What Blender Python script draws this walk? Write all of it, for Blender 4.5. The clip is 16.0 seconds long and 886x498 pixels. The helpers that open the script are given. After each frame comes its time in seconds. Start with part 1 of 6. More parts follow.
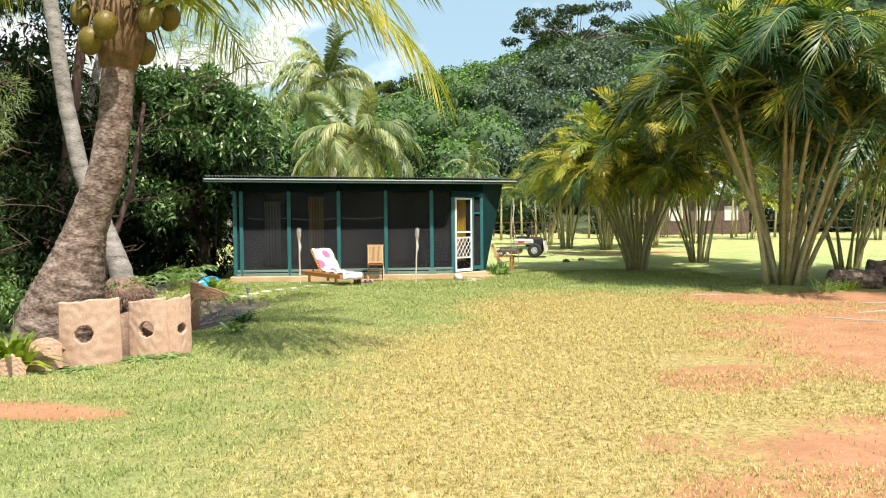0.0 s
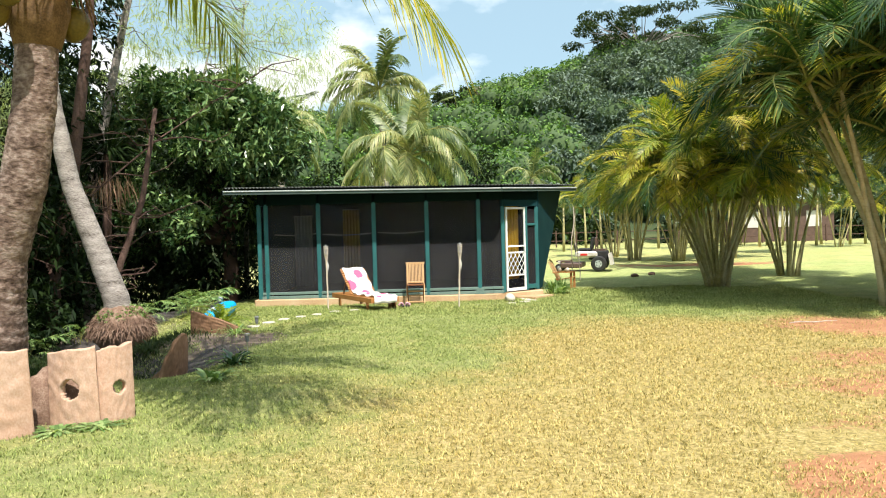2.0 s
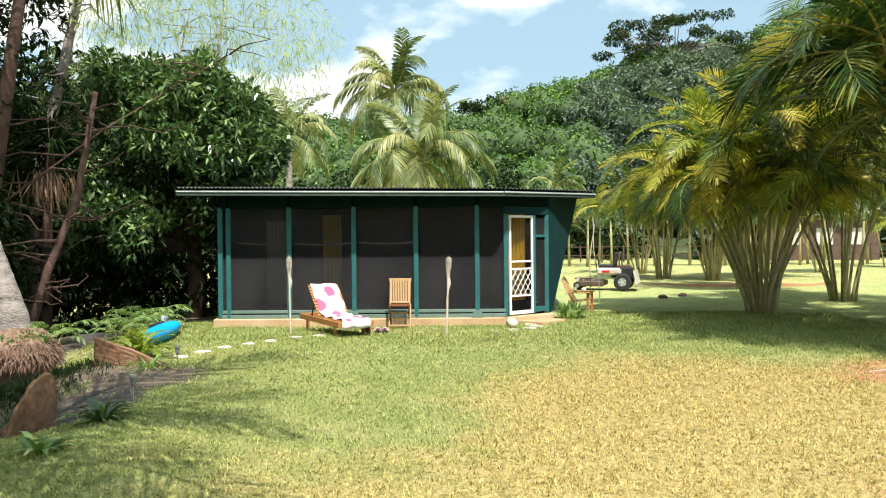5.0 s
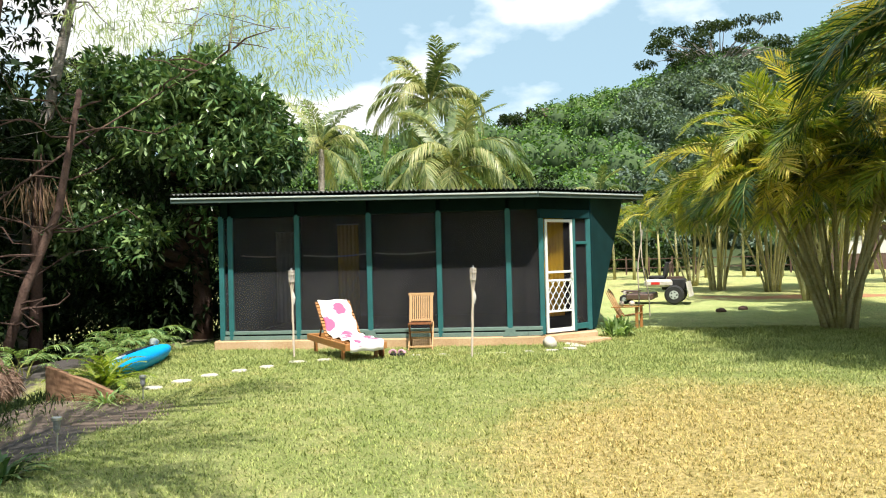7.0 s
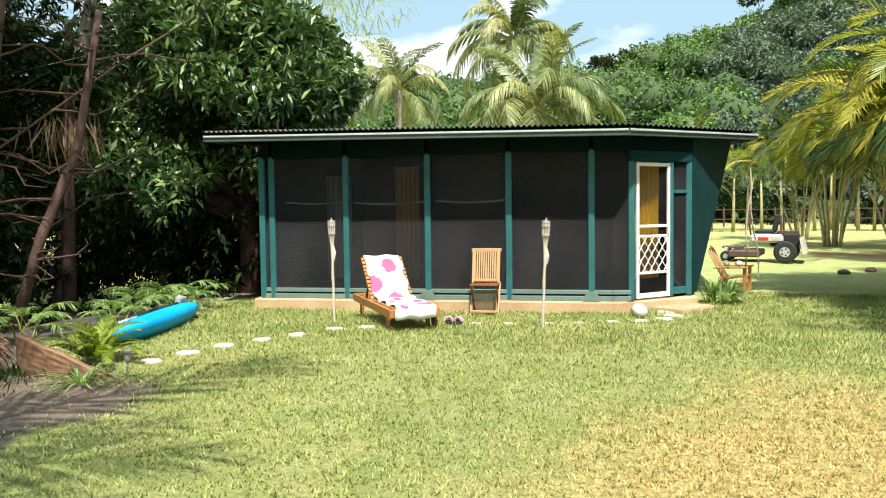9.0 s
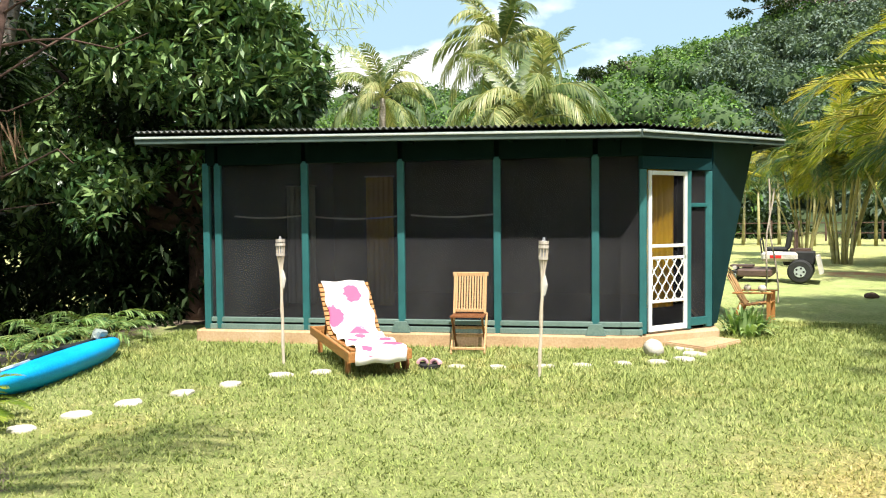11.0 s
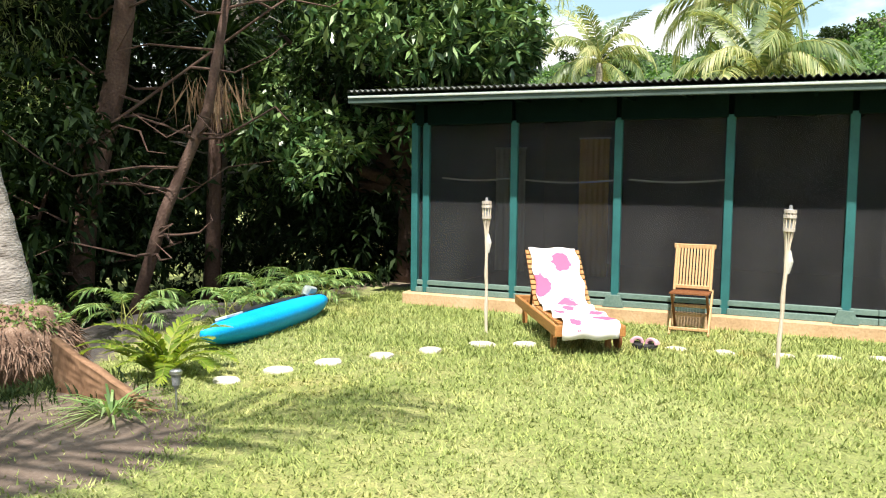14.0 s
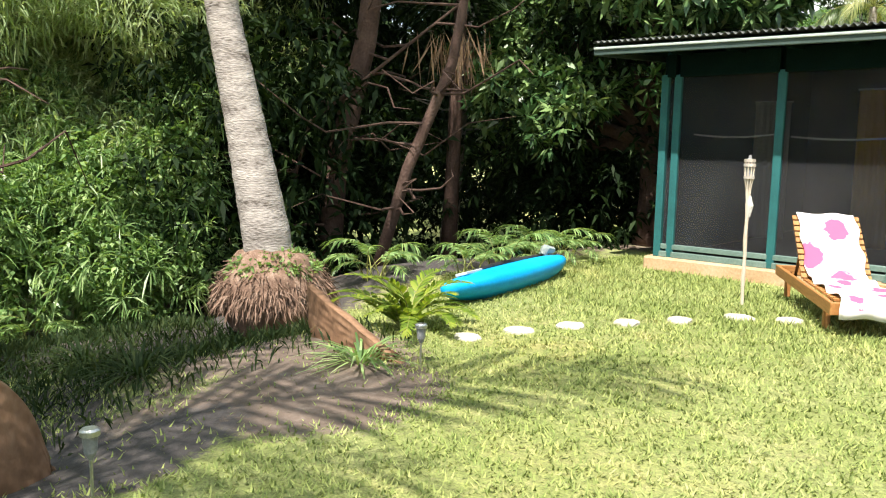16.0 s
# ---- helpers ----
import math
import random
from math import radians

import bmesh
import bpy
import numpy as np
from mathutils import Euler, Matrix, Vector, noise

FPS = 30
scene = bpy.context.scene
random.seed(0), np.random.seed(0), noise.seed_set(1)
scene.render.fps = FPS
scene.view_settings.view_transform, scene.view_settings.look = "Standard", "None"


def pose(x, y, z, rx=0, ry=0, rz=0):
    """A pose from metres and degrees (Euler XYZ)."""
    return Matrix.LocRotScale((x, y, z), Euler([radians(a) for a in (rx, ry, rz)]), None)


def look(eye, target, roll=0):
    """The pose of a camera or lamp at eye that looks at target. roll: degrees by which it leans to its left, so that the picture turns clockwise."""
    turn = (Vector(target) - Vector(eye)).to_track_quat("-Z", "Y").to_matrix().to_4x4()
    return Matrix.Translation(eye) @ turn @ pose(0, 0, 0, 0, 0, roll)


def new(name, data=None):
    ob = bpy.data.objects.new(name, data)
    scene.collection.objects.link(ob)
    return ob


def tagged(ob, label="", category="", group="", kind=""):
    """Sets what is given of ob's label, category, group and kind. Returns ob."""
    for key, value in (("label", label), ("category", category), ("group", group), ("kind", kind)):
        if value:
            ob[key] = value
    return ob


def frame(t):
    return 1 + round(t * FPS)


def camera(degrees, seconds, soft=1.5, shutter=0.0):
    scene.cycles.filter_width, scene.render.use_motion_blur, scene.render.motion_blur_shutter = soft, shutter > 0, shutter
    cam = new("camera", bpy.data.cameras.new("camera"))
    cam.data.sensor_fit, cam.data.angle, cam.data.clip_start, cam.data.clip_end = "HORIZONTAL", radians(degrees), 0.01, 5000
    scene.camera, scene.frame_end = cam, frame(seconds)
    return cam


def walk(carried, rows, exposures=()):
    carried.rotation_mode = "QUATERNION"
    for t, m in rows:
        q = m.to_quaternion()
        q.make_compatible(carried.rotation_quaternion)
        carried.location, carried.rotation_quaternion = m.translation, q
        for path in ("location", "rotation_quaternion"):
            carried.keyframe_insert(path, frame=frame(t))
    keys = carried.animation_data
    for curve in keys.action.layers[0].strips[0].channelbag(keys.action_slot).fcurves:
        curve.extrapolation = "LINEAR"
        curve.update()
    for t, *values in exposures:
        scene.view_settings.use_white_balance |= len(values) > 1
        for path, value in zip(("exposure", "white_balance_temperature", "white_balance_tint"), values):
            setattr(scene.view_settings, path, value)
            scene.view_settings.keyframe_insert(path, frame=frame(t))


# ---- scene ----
cam = camera(58.7, 16.0, soft=1.1)
METRES, EYE, TILT, LEAN, TURN = 12.7, 1.58, 0.0, 0.0, 0.0
ROWS = [
    (0.0, 0.0, 0.0, 0.0, -0.02, -2.3, 0.54),
    (0.5, 0.0065, 0.0504, 0.0013, 1.26, -2.75, 0.85),
    (1.0, 0.0133, 0.097, 0.003, 2.46, -2.64, 1.34),
    (1.5, 0.0209, 0.1476, 0.0038, 3.72, -2.19, 1.79),
    (2.0, 0.0297, 0.1987, 0.0033, 4.67, -1.43, 1.54),
    (2.5, 0.0365, 0.2347, 0.0018, 4.42, -0.6, 0.52),
    (3.0, 0.0429, 0.2723, 0.0015, 4.36, -0.21, -0.41),
    (3.5, 0.0508, 0.3133, 0.0011, 4.86, -0.38, -0.27),
    (4.0, 0.0578, 0.3545, 0.0014, 5.45, -1.13, 0.11),
    (6.5, 0.0745, 0.5365, -0.0062, 8.96, 0.68, 1.19),
    (7.0, 0.0739, 0.5769, -0.0097, 9.87, 0.71, 1.43),
    (7.5, 0.0746, 0.6175, -0.0078, 11.11, 0.09, 1.15),
    (8.0, 0.0741, 0.6605, -0.0069, 12.65, -1.02, 0.84),
    (8.5, 0.0728, 0.7028, -0.0063, 14.55, -2.29, 0.48),
    (9.0, 0.0654, 0.7385, -0.007, 16.15, -3.04, 0.73),
    (11.5, 0.0275, 0.9133, -0.0034, 14.44, -2.07, 0.5),
    (12.0, 0.0193, 0.9333, -0.0044, 13.03, -3.66, 0.32),
    (12.5, 0.0141, 0.9367, -0.0062, 14.8, -5.06, 0.25),
    (13.0, 0.0122, 0.9263, -0.0106, 17.0, -4.32, 0.16),
    (13.5, 0.0157, 0.9291, -0.0101, 22.71, -4.03, -0.1),
    (14.0, 0.0161, 0.9297, -0.0108, 30.47, -4.31, -0.67),
    (14.5, 0.0143, 0.9311, -0.0115, 38.2, -5.01, -1.15),
    (15.0, 0.0095, 0.9315, -0.013, 43.87, -5.99, -1.49),
    (15.5, 0.0025, 0.9344, -0.0139, 46.06, -6.97, -1.37),
    (16.0, -0.0085, 0.9418, -0.0147, 46.93, -7.4, -1.06),
]
walk(cam, [(t, pose(0, 0, EYE, TILT, LEAN, TURN) @ pose(METRES * x, METRES * y, METRES * z, 90 + pitch, roll, yaw)) for t, x, y, z, yaw, pitch, roll in ROWS],
     [(0.0, 0.71), (4.0, 0.7), (7.0, 0.7), (9.0, 0.78), (13.0, 0.91), (16.0, 1.03)])

# ---- world, sun, exposure ----
SUN_TRAVEL = Vector((-0.4, 0.92, -1.8)).normalized()
world = bpy.data.worlds.new("world")
scene.world = world
world.use_nodes = True
wn, wl = world.node_tree.nodes, world.node_tree.links
sky = wn.new("ShaderNodeTexSky")
sky.sky_type, sky.sun_disc = "NISHITA", False
sky.sun_elevation, sky.sun_rotation = radians(60.9), radians(156.5)
sky.air_density, sky.dust_density, sky.ozone_density = 1.0, 1.2, 1.0
wtc = wn.new("ShaderNodeTexCoord")
wmap = wn.new("ShaderNodeMapping")
wmap.inputs["Scale"].default_value = (1.0, 1.0, 1.9)
wmap.inputs["Location"].default_value = (0.31, 0.12, 0.05)
cloud = wn.new("ShaderNodeTexNoise")
cloud.inputs["Scale"].default_value, cloud.inputs["Detail"].default_value, cloud.inputs["Roughness"].default_value = 3.6, 7.0, 0.5
cramp = wn.new("ShaderNodeValToRGB")
cramp.color_ramp.elements[0].position, cramp.color_ramp.elements[1].position = 0.5, 0.57
cramp.color_ramp.elements[0].color = (0.5, 0.5, 0.5, 1)
tint = wn.new("ShaderNodeValToRGB")
tint.color_ramp.elements[0].position, tint.color_ramp.elements[1].position = 0.5, 0.57
tint.color_ramp.elements[0].color, tint.color_ramp.elements[1].color = (11.2, 16.3, 19.2, 1), (16.5, 16.5, 16.5, 1)
cmix = wn.new("ShaderNodeMixRGB")
wl.new(wtc.outputs["Generated"], wmap.inputs["Vector"])
wl.new(wmap.outputs["Vector"], cloud.inputs["Vector"])
wl.new(cloud.outputs["Fac"], cramp.inputs["Fac"])
wl.new(cramp.outputs["Color"], cmix.inputs[0])
wl.new(cloud.outputs["Fac"], tint.inputs["Fac"])
wl.new(tint.outputs["Color"], cmix.inputs[2])
wl.new(sky.outputs["Color"], cmix.inputs[1])
wl.new(cmix.outputs["Color"], wn["Background"].inputs["Color"])
wn["Background"].inputs["Strength"].default_value = 0.047
sun_data = bpy.data.lights.new("sun", "SUN")
sun_data.energy, sun_data.angle, sun_data.color = 5.0, radians(0.6), (1.0, 0.95, 0.86)
sun = new("sun", sun_data)
sun.matrix_world = look((0, 0, 40), Vector((0, 0, 40)) + SUN_TRAVEL)

rng = np.random.default_rng(7)


# ---- materials ----
def material(name, rough=0.7, metal=0.0, shine=0.4):
    m = bpy.data.materials.new(name)
    m.use_nodes = True
    b = m.node_tree.nodes["Principled BSDF"]
    b.inputs["Roughness"].default_value, b.inputs["Metallic"].default_value = rough, metal
    b.inputs["Specular IOR Level"].default_value = shine
    return m, m.node_tree.nodes, m.node_tree.links, b


def ramp(nodes, stops):
    r = nodes.new("ShaderNodeValToRGB")
    e = r.color_ramp.elements
    while len(e) < len(stops):
        e.new(0.5)
    for k, (p, c) in enumerate(stops):
        e[k].position, e[k].color = p, (*c, 1)
    return r


def noisy(name, stops, scale=4.0, fine=40.0, rough=0.75, metal=0.0, bump=0.3, stretch=(1, 1, 1), dist=0.01, per_object=0.0, shine=0.35):
    """A surface with stains at one scale and grain at another, in object space."""
    m, n, l, b = material(name, rough, metal, shine)
    tc, mp = n.new("ShaderNodeTexCoord"), n.new("ShaderNodeMapping")
    mp.inputs["Scale"].default_value = stretch
    l.new(tc.outputs["Object"], mp.inputs["Vector"])
    a, f = n.new("ShaderNodeTexNoise"), n.new("ShaderNodeTexNoise")
    a.inputs["Scale"].default_value, a.inputs["Detail"].default_value = scale, 6
    f.inputs["Scale"].default_value, f.inputs["Detail"].default_value = fine, 4
    l.new(mp.outputs["Vector"], a.inputs["Vector"])
    l.new(mp.outputs["Vector"], f.inputs["Vector"])
    mx = n.new("ShaderNodeMath")
    mx.operation = "MULTIPLY_ADD"
    mx.inputs[1].default_value = 0.45
    l.new(f.outputs["Fac"], mx.inputs[0])
    half = n.new("ShaderNodeMath")
    half.operation = "MULTIPLY"
    half.inputs[1].default_value = 0.55
    l.new(a.outputs["Fac"], half.inputs[0])
    l.new(half.outputs[0], mx.inputs[2])
    fac = mx.outputs[0]
    if per_object:
        oi, ad = n.new("ShaderNodeObjectInfo"), n.new("ShaderNodeMath")
        ad.operation = "MULTIPLY_ADD"
        ad.inputs[1].default_value = per_object
        l.new(oi.outputs["Random"], ad.inputs[0])
        l.new(fac, ad.inputs[2])
        fac = ad.outputs[0]
    r = ramp(n, stops)
    l.new(fac, r.inputs["Fac"])
    l.new(r.outputs["Color"], b.inputs["Base Color"])
    bp = n.new("ShaderNodeBump")
    bp.inputs["Strength"].default_value, bp.inputs["Distance"].default_value = bump, dist
    l.new(f.outputs["Fac"], bp.inputs["Height"])
    l.new(bp.outputs["Normal"], b.inputs["Normal"])
    return m


def leafy(name, stops, rough=0.45, through_light=0.35, scale=1.3, per_object=False, shine=0.4):
    """Leaves: tint by leaf and by patch, some light passing through."""
    m, n, l, b = material(name, rough, 0.0, shine)
    g, tc, nz = n.new("ShaderNodeNewGeometry"), n.new("ShaderNodeTexCoord"), n.new("ShaderNodeTexNoise")
    nz.inputs["Scale"].default_value, nz.inputs["Detail"].default_value = scale, 3
    l.new(tc.outputs["Object"], nz.inputs["Vector"])
    ad = n.new("ShaderNodeMath")
    ad.operation = "MULTIPLY_ADD"
    ad.inputs[1].default_value = 0.42
    l.new(g.outputs["Random Per Island"], ad.inputs[0])
    sc = n.new("ShaderNodeMath")
    sc.operation = "MULTIPLY"
    sc.inputs[1].default_value = 0.62
    l.new(nz.outputs["Fac"], sc.inputs[0])
    l.new(sc.outputs[0], ad.inputs[2])
    fac = ad.outputs[0]
    if per_object:
        oi, ob_add = n.new("ShaderNodeObjectInfo"), n.new("ShaderNodeMath")
        ob_add.operation = "MULTIPLY_ADD"
        ob_add.inputs[1].default_value = 0.5
        l.new(oi.outputs["Random"], ob_add.inputs[0])
        sub = n.new("ShaderNodeMath")
        sub.operation = "SUBTRACT"
        sub.inputs[1].default_value = 0.25
        l.new(fac, sub.inputs[0])
        l.new(sub.outputs[0], ob_add.inputs[2])
        fac = ob_add.outputs[0]
    r = ramp(n, stops)
    l.new(fac, r.inputs["Fac"])
    l.new(r.outputs["Color"], b.inputs["Base Color"])
    tl, mix = n.new("ShaderNodeBsdfTranslucent"), n.new("ShaderNodeMixShader")
    bright = n.new("ShaderNodeMixRGB")
    bright.blend_type, bright.inputs[0].default_value = "MULTIPLY", 1.0
    bright.inputs[2].default_value = (1.5, 1.5, 0.7, 1)
    l.new(r.outputs["Color"], bright.inputs[1])
    l.new(bright.outputs["Color"], tl.inputs["Color"])
    mix.inputs["Fac"].default_value = through_light
    l.new(b.outputs["BSDF"], mix.inputs[1])
    l.new(tl.outputs["BSDF"], mix.inputs[2])
    l.new(mix.outputs["Shader"], n["Material Output"].inputs["Surface"])
    return m


def ground_material(name, blades=False):
    """Green lawn that dries to straw, with bare red earth, by place on the ground."""
    m, n, l, b = material(name, 0.9)
    g, sep = n.new("ShaderNodeNewGeometry"), n.new("ShaderNodeSeparateXYZ")
    l.new(g.outputs["Position"], sep.inputs[0])

    def noise_tex(scale, detail=5, rough=0.6):
        z = n.new("ShaderNodeTexNoise")
        z.inputs["Scale"].default_value, z.inputs["Detail"].default_value, z.inputs["Roughness"].default_value = scale, detail, rough
        l.new(g.outputs["Position"], z.inputs["Vector"])
        return z.outputs["Fac"]

    def math_node(op, a, bb, c=None):
        z = n.new("ShaderNodeMath")
        z.operation = op
        for k, v in enumerate((a, bb, c)):
            if v is None:
                continue
            if isinstance(v, (int, float)):
                z.inputs[k].default_value = v
            else:
                l.new(v, z.inputs[k])
        return z.outputs[0]

    def step(v, lo, hi, a=0.0, bb=1.0):
        z = n.new("ShaderNodeMapRange")
        z.interpolation_type = "SMOOTHSTEP"
        for k, q in zip(("From Min", "From Max", "To Min", "To Max"), (lo, hi, a, bb)):
            z.inputs[k].default_value = q
        l.new(v, z.inputs["Value"])
        return z.outputs["Result"]

    def blob(cx, cy, rx, ry, soft=0.45):
        dx = math_node("MULTIPLY", math_node("SUBTRACT", sep.outputs["X"], cx), 1 / rx)
        dy = math_node("MULTIPLY", math_node("SUBTRACT", sep.outputs["Y"], cy), 1 / ry)
        d = math_node("SQRT", math_node("ADD", math_node("MULTIPLY", dx, dx), math_node("MULTIPLY", dy, dy)), 0.0)
        d = math_node("MULTIPLY_ADD", noise_tex(1.1, 7, 0.7), 2.4, math_node("SUBTRACT", d, 1.2))
        ragged = math_node("MULTIPLY_ADD", fine, 0.9, math_node("MULTIPLY", mid, 0.5))
        return step(math_node("ADD", step(d, 1 - soft, 1 + soft, 0.75, 0.0), ragged), 1.06, 1.34)

    patches, mid, fine = noise_tex(0.35, 4), noise_tex(2.2, 5), noise_tex(19, 5, 0.75)
    near_dry = math_node("MULTIPLY", step(sep.outputs["X"], -3.0, 1.2), step(sep.outputs["Y"], 8.5, 13.0, 1.0, 0.0))
    right_dry = math_node("MULTIPLY", step(sep.outputs["X"], -0.6, 1.6), step(sep.outputs["Y"], 13.5, 17.5, 1.0, 0.0))
    far_dry = math_node("MULTIPLY", step(sep.outputs["Y"], 27.0, 36.0), 0.22)
    dry_place = math_node("MAXIMUM", math_node("MAXIMUM", near_dry, right_dry), far_dry)
    dry = math_node("ADD", math_node("MULTIPLY", dry_place, 0.68), math_node("MULTIPLY_ADD", patches, 0.74, math_node("MULTIPLY", mid, 0.62)))
    dry = step(math_node("MULTIPLY_ADD", fine, 0.5, dry), 0.88, 1.46)
    green = ramp(n, ((0.25, (0.1, 0.155, 0.04)), (0.5, (0.278, 0.328, 0.11)), (0.75, (0.42, 0.455, 0.225))))
    straw = ramp(n, ((0.32, (0.2, 0.165, 0.045)), (0.5, (0.47, 0.38, 0.15)), (0.68, (0.68, 0.57, 0.31))))
    l.new(math_node("MULTIPLY_ADD", mid, 0.32, math_node("MULTIPLY_ADD", fine, 0.45, math_node("MULTIPLY", noise_tex(0.8, 3), 0.3))), green.inputs["Fac"])
    l.new(fine, straw.inputs["Fac"])
    grass = n.new("ShaderNodeMixRGB")
    l.new(dry, grass.inputs[0])
    l.new(green.outputs["Color"], grass.inputs[1])
    l.new(straw.outputs["Color"], grass.inputs[2])
    colour = grass.outputs["Color"]
    if blades:
        oi = ramp(n, ((0.0, (0.62, 0.68, 0.55)), (0.6, (1.05, 1.05, 0.95)), (1.0, (1.55, 1.45, 1.35))))
        l.new(g.outputs["Random Per Island"], oi.inputs["Fac"])
        mu = n.new("ShaderNodeMixRGB")
        mu.blend_type, mu.inputs[0].default_value = "MULTIPLY", 1.0
        l.new(colour, mu.inputs[1])
        l.new(oi.outputs["Color"], mu.inputs[2])
        colour = mu.outputs["Color"]
        tl, mix = n.new("ShaderNodeBsdfTranslucent"), n.new("ShaderNodeMixShader")
        mix.inputs["Fac"].default_value = 0.3
        l.new(colour, tl.inputs["Color"])
        l.new(b.outputs["BSDF"], mix.inputs[1])
        l.new(tl.outputs["BSDF"], mix.inputs[2])
        l.new(mix.outputs["Shader"], n["Material Output"].inputs["Surface"])
    else:
        # ground colour lowered where blades grow, as shade in the gaps between them
        gap_shade = n.new("ShaderNodeMixRGB")
        gap_shade.blend_type = "MULTIPLY"
        gap_shade.inputs[2].default_value = (0.68, 0.65, 0.58, 1)
        l.new(step(sep.outputs["Y"], 18.0, 24.0, 1.0, 0.0), gap_shade.inputs[0])
        l.new(grass.outputs["Color"], gap_shade.inputs[1])
        colour = gap_shade.outputs["Color"]
        # matted stems, with shade in the gaps between them put into the colour
        mat_fine = ramp(n, ((0.36, (0.42, 0.42, 0.38)), (0.5, (1.0, 1.0, 0.98)), (0.66, (1.55, 1.5, 1.4))))
        l.new(math_node("MULTIPLY_ADD", noise_tex(95, 3, 0.7), 0.6, math_node("MULTIPLY", noise_tex(34, 3, 0.7), 0.4)), mat_fine.inputs["Fac"])
        matted = n.new("ShaderNodeMixRGB")
        matted.blend_type, matted.inputs[0].default_value = "MULTIPLY", 1.0
        l.new(colour, matted.inputs[1])
        l.new(mat_fine.outputs["Color"], matted.inputs[2])
        colour = matted.outputs["Color"]
        red = ramp(n, ((0.2, (0.17, 0.07, 0.032)), (0.5, (0.36, 0.17, 0.085)), (0.85, (0.5, 0.3, 0.18))))
        grey = ramp(n, ((0.2, (0.06, 0.042, 0.033)), (0.5, (0.145, 0.105, 0.082)), (0.85, (0.32, 0.26, 0.22))))
        # dark mulch, with the palm's shade on the bed put into its colour
        shaded_mulch = ramp(n, ((0.3, (0.03, 0.026, 0.026)), (0.7, (0.1, 0.085, 0.08))))
        l.new(fine, shaded_mulch.inputs["Fac"])
        l.new(math_node("MULTIPLY_ADD", mid, 0.5, math_node("MULTIPLY", fine, 0.5)), red.inputs["Fac"])
        l.new(math_node("MULTIPLY_ADD", mid, 0.5, math_node("MULTIPLY", fine, 0.5)), grey.inputs["Fac"])
        for colours, spots in ((red, ((6.9, 9.0, 3.7, 5.2), (7.2, 14.9, 3.2, 1.5), (2.8, 7.5, 0.9, 0.6), (3.7, 4.4, 2.4, 1.8), (-3.4, 6.4, 0.9, 0.35), (8.0, 33.5, 3.4, 1.3))),
                               (grey, ((-3.85, 14.35, 0.75, 0.85), (-4.0, 13.2, 0.8, 0.8), (-5.2, 14.7, 1.6, 1.3), (-4.6, 9.6, 1.3, 1.4), (-9.0, 14.0, 3.0, 14.0))),
                               (shaded_mulch, ((-4.3, 12.95, 0.9, 0.55), (-3.75, 13.35, 0.5, 0.6), (-5.4, 13.3, 1.1, 0.9), (-6.3, 14.2, 1.3, 1.2), (-7.5, 15.5, 1.6, 1.8), (-7.0, 18.5, 0.8, 2.4)))):
            for cx, cy, rx, ry in spots:
                mm = n.new("ShaderNodeMixRGB")
                l.new(blob(cx, cy, rx, ry), mm.inputs[0])
                l.new(colour, mm.inputs[1])
                l.new(colours.outputs["Color"], mm.inputs[2])
                colour = mm.outputs["Color"]
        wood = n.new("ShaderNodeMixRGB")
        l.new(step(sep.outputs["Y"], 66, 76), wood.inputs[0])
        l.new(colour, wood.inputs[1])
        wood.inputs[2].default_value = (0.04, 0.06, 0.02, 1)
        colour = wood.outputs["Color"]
        bp = n.new("ShaderNodeBump")
        bp.inputs["Strength"].default_value, bp.inputs["Distance"].default_value = 0.6, 0.03
        l.new(fine, bp.inputs["Height"])
        l.new(bp.outputs["Normal"], b.inputs["Normal"])
    l.new(colour, b.inputs["Base Color"])
    return m


LAWN = ground_material("lawn")
BLADES = ground_material("grass_blades", True)
# dark green timber, taken near black to hold the shade under the eave
EAVE_SHADE_GREEN = noisy("eave_shaded_green", ((0.3, (0.004, 0.01, 0.009)), (0.6, (0.007, 0.017, 0.015)), (0.8, (0.012, 0.026, 0.023))), 3, 60, 0.9, bump=0.15, shine=0.0)
TEAL = noisy("teal_paint", ((0.3, (0.016, 0.085, 0.088)), (0.6, (0.026, 0.14, 0.142)), (0.8, (0.05, 0.19, 0.19))), 3, 60, 0.55, bump=0.15)
GREYGREEN = noisy("grey_green_paint", ((0.3, (0.09, 0.15, 0.13)), (0.6, (0.16, 0.23, 0.2)), (0.8, (0.26, 0.32, 0.29))), 3, 50, 0.6, bump=0.15)
FASCIA = noisy("weathered_fascia", ((0.3, (0.04, 0.065, 0.058)), (0.6, (0.075, 0.105, 0.095)), (0.8, (0.14, 0.17, 0.155))), 3, 50, 0.7, bump=0.15, shine=0.2)
TRIM = noisy("pale_trim", ((0.3, (0.3, 0.34, 0.33)), (0.6, (0.45, 0.49, 0.47)), (0.85, (0.6, 0.62, 0.6))), 4, 60, 0.5, bump=0.1)
WHITE = noisy("white_paint", ((0.3, (0.7, 0.7, 0.67)), (0.6, (0.82, 0.82, 0.8)), (0.85, (0.86, 0.86, 0.85))), 3, 60, 0.4, bump=0.1)
ROOF = noisy("corrugated_metal", ((0.3, (0.03, 0.035, 0.032)), (0.6, (0.07, 0.075, 0.07)), (0.8, (0.13, 0.13, 0.12))), 2, 30, 0.5, 0.3, bump=0.1)
CONCRETE = noisy("earth_stained_concrete", ((0.25, (0.34, 0.2, 0.11)), (0.5, (0.5, 0.33, 0.19)), (0.8, (0.6, 0.47, 0.33))), 2, 40, 0.9, bump=0.5)
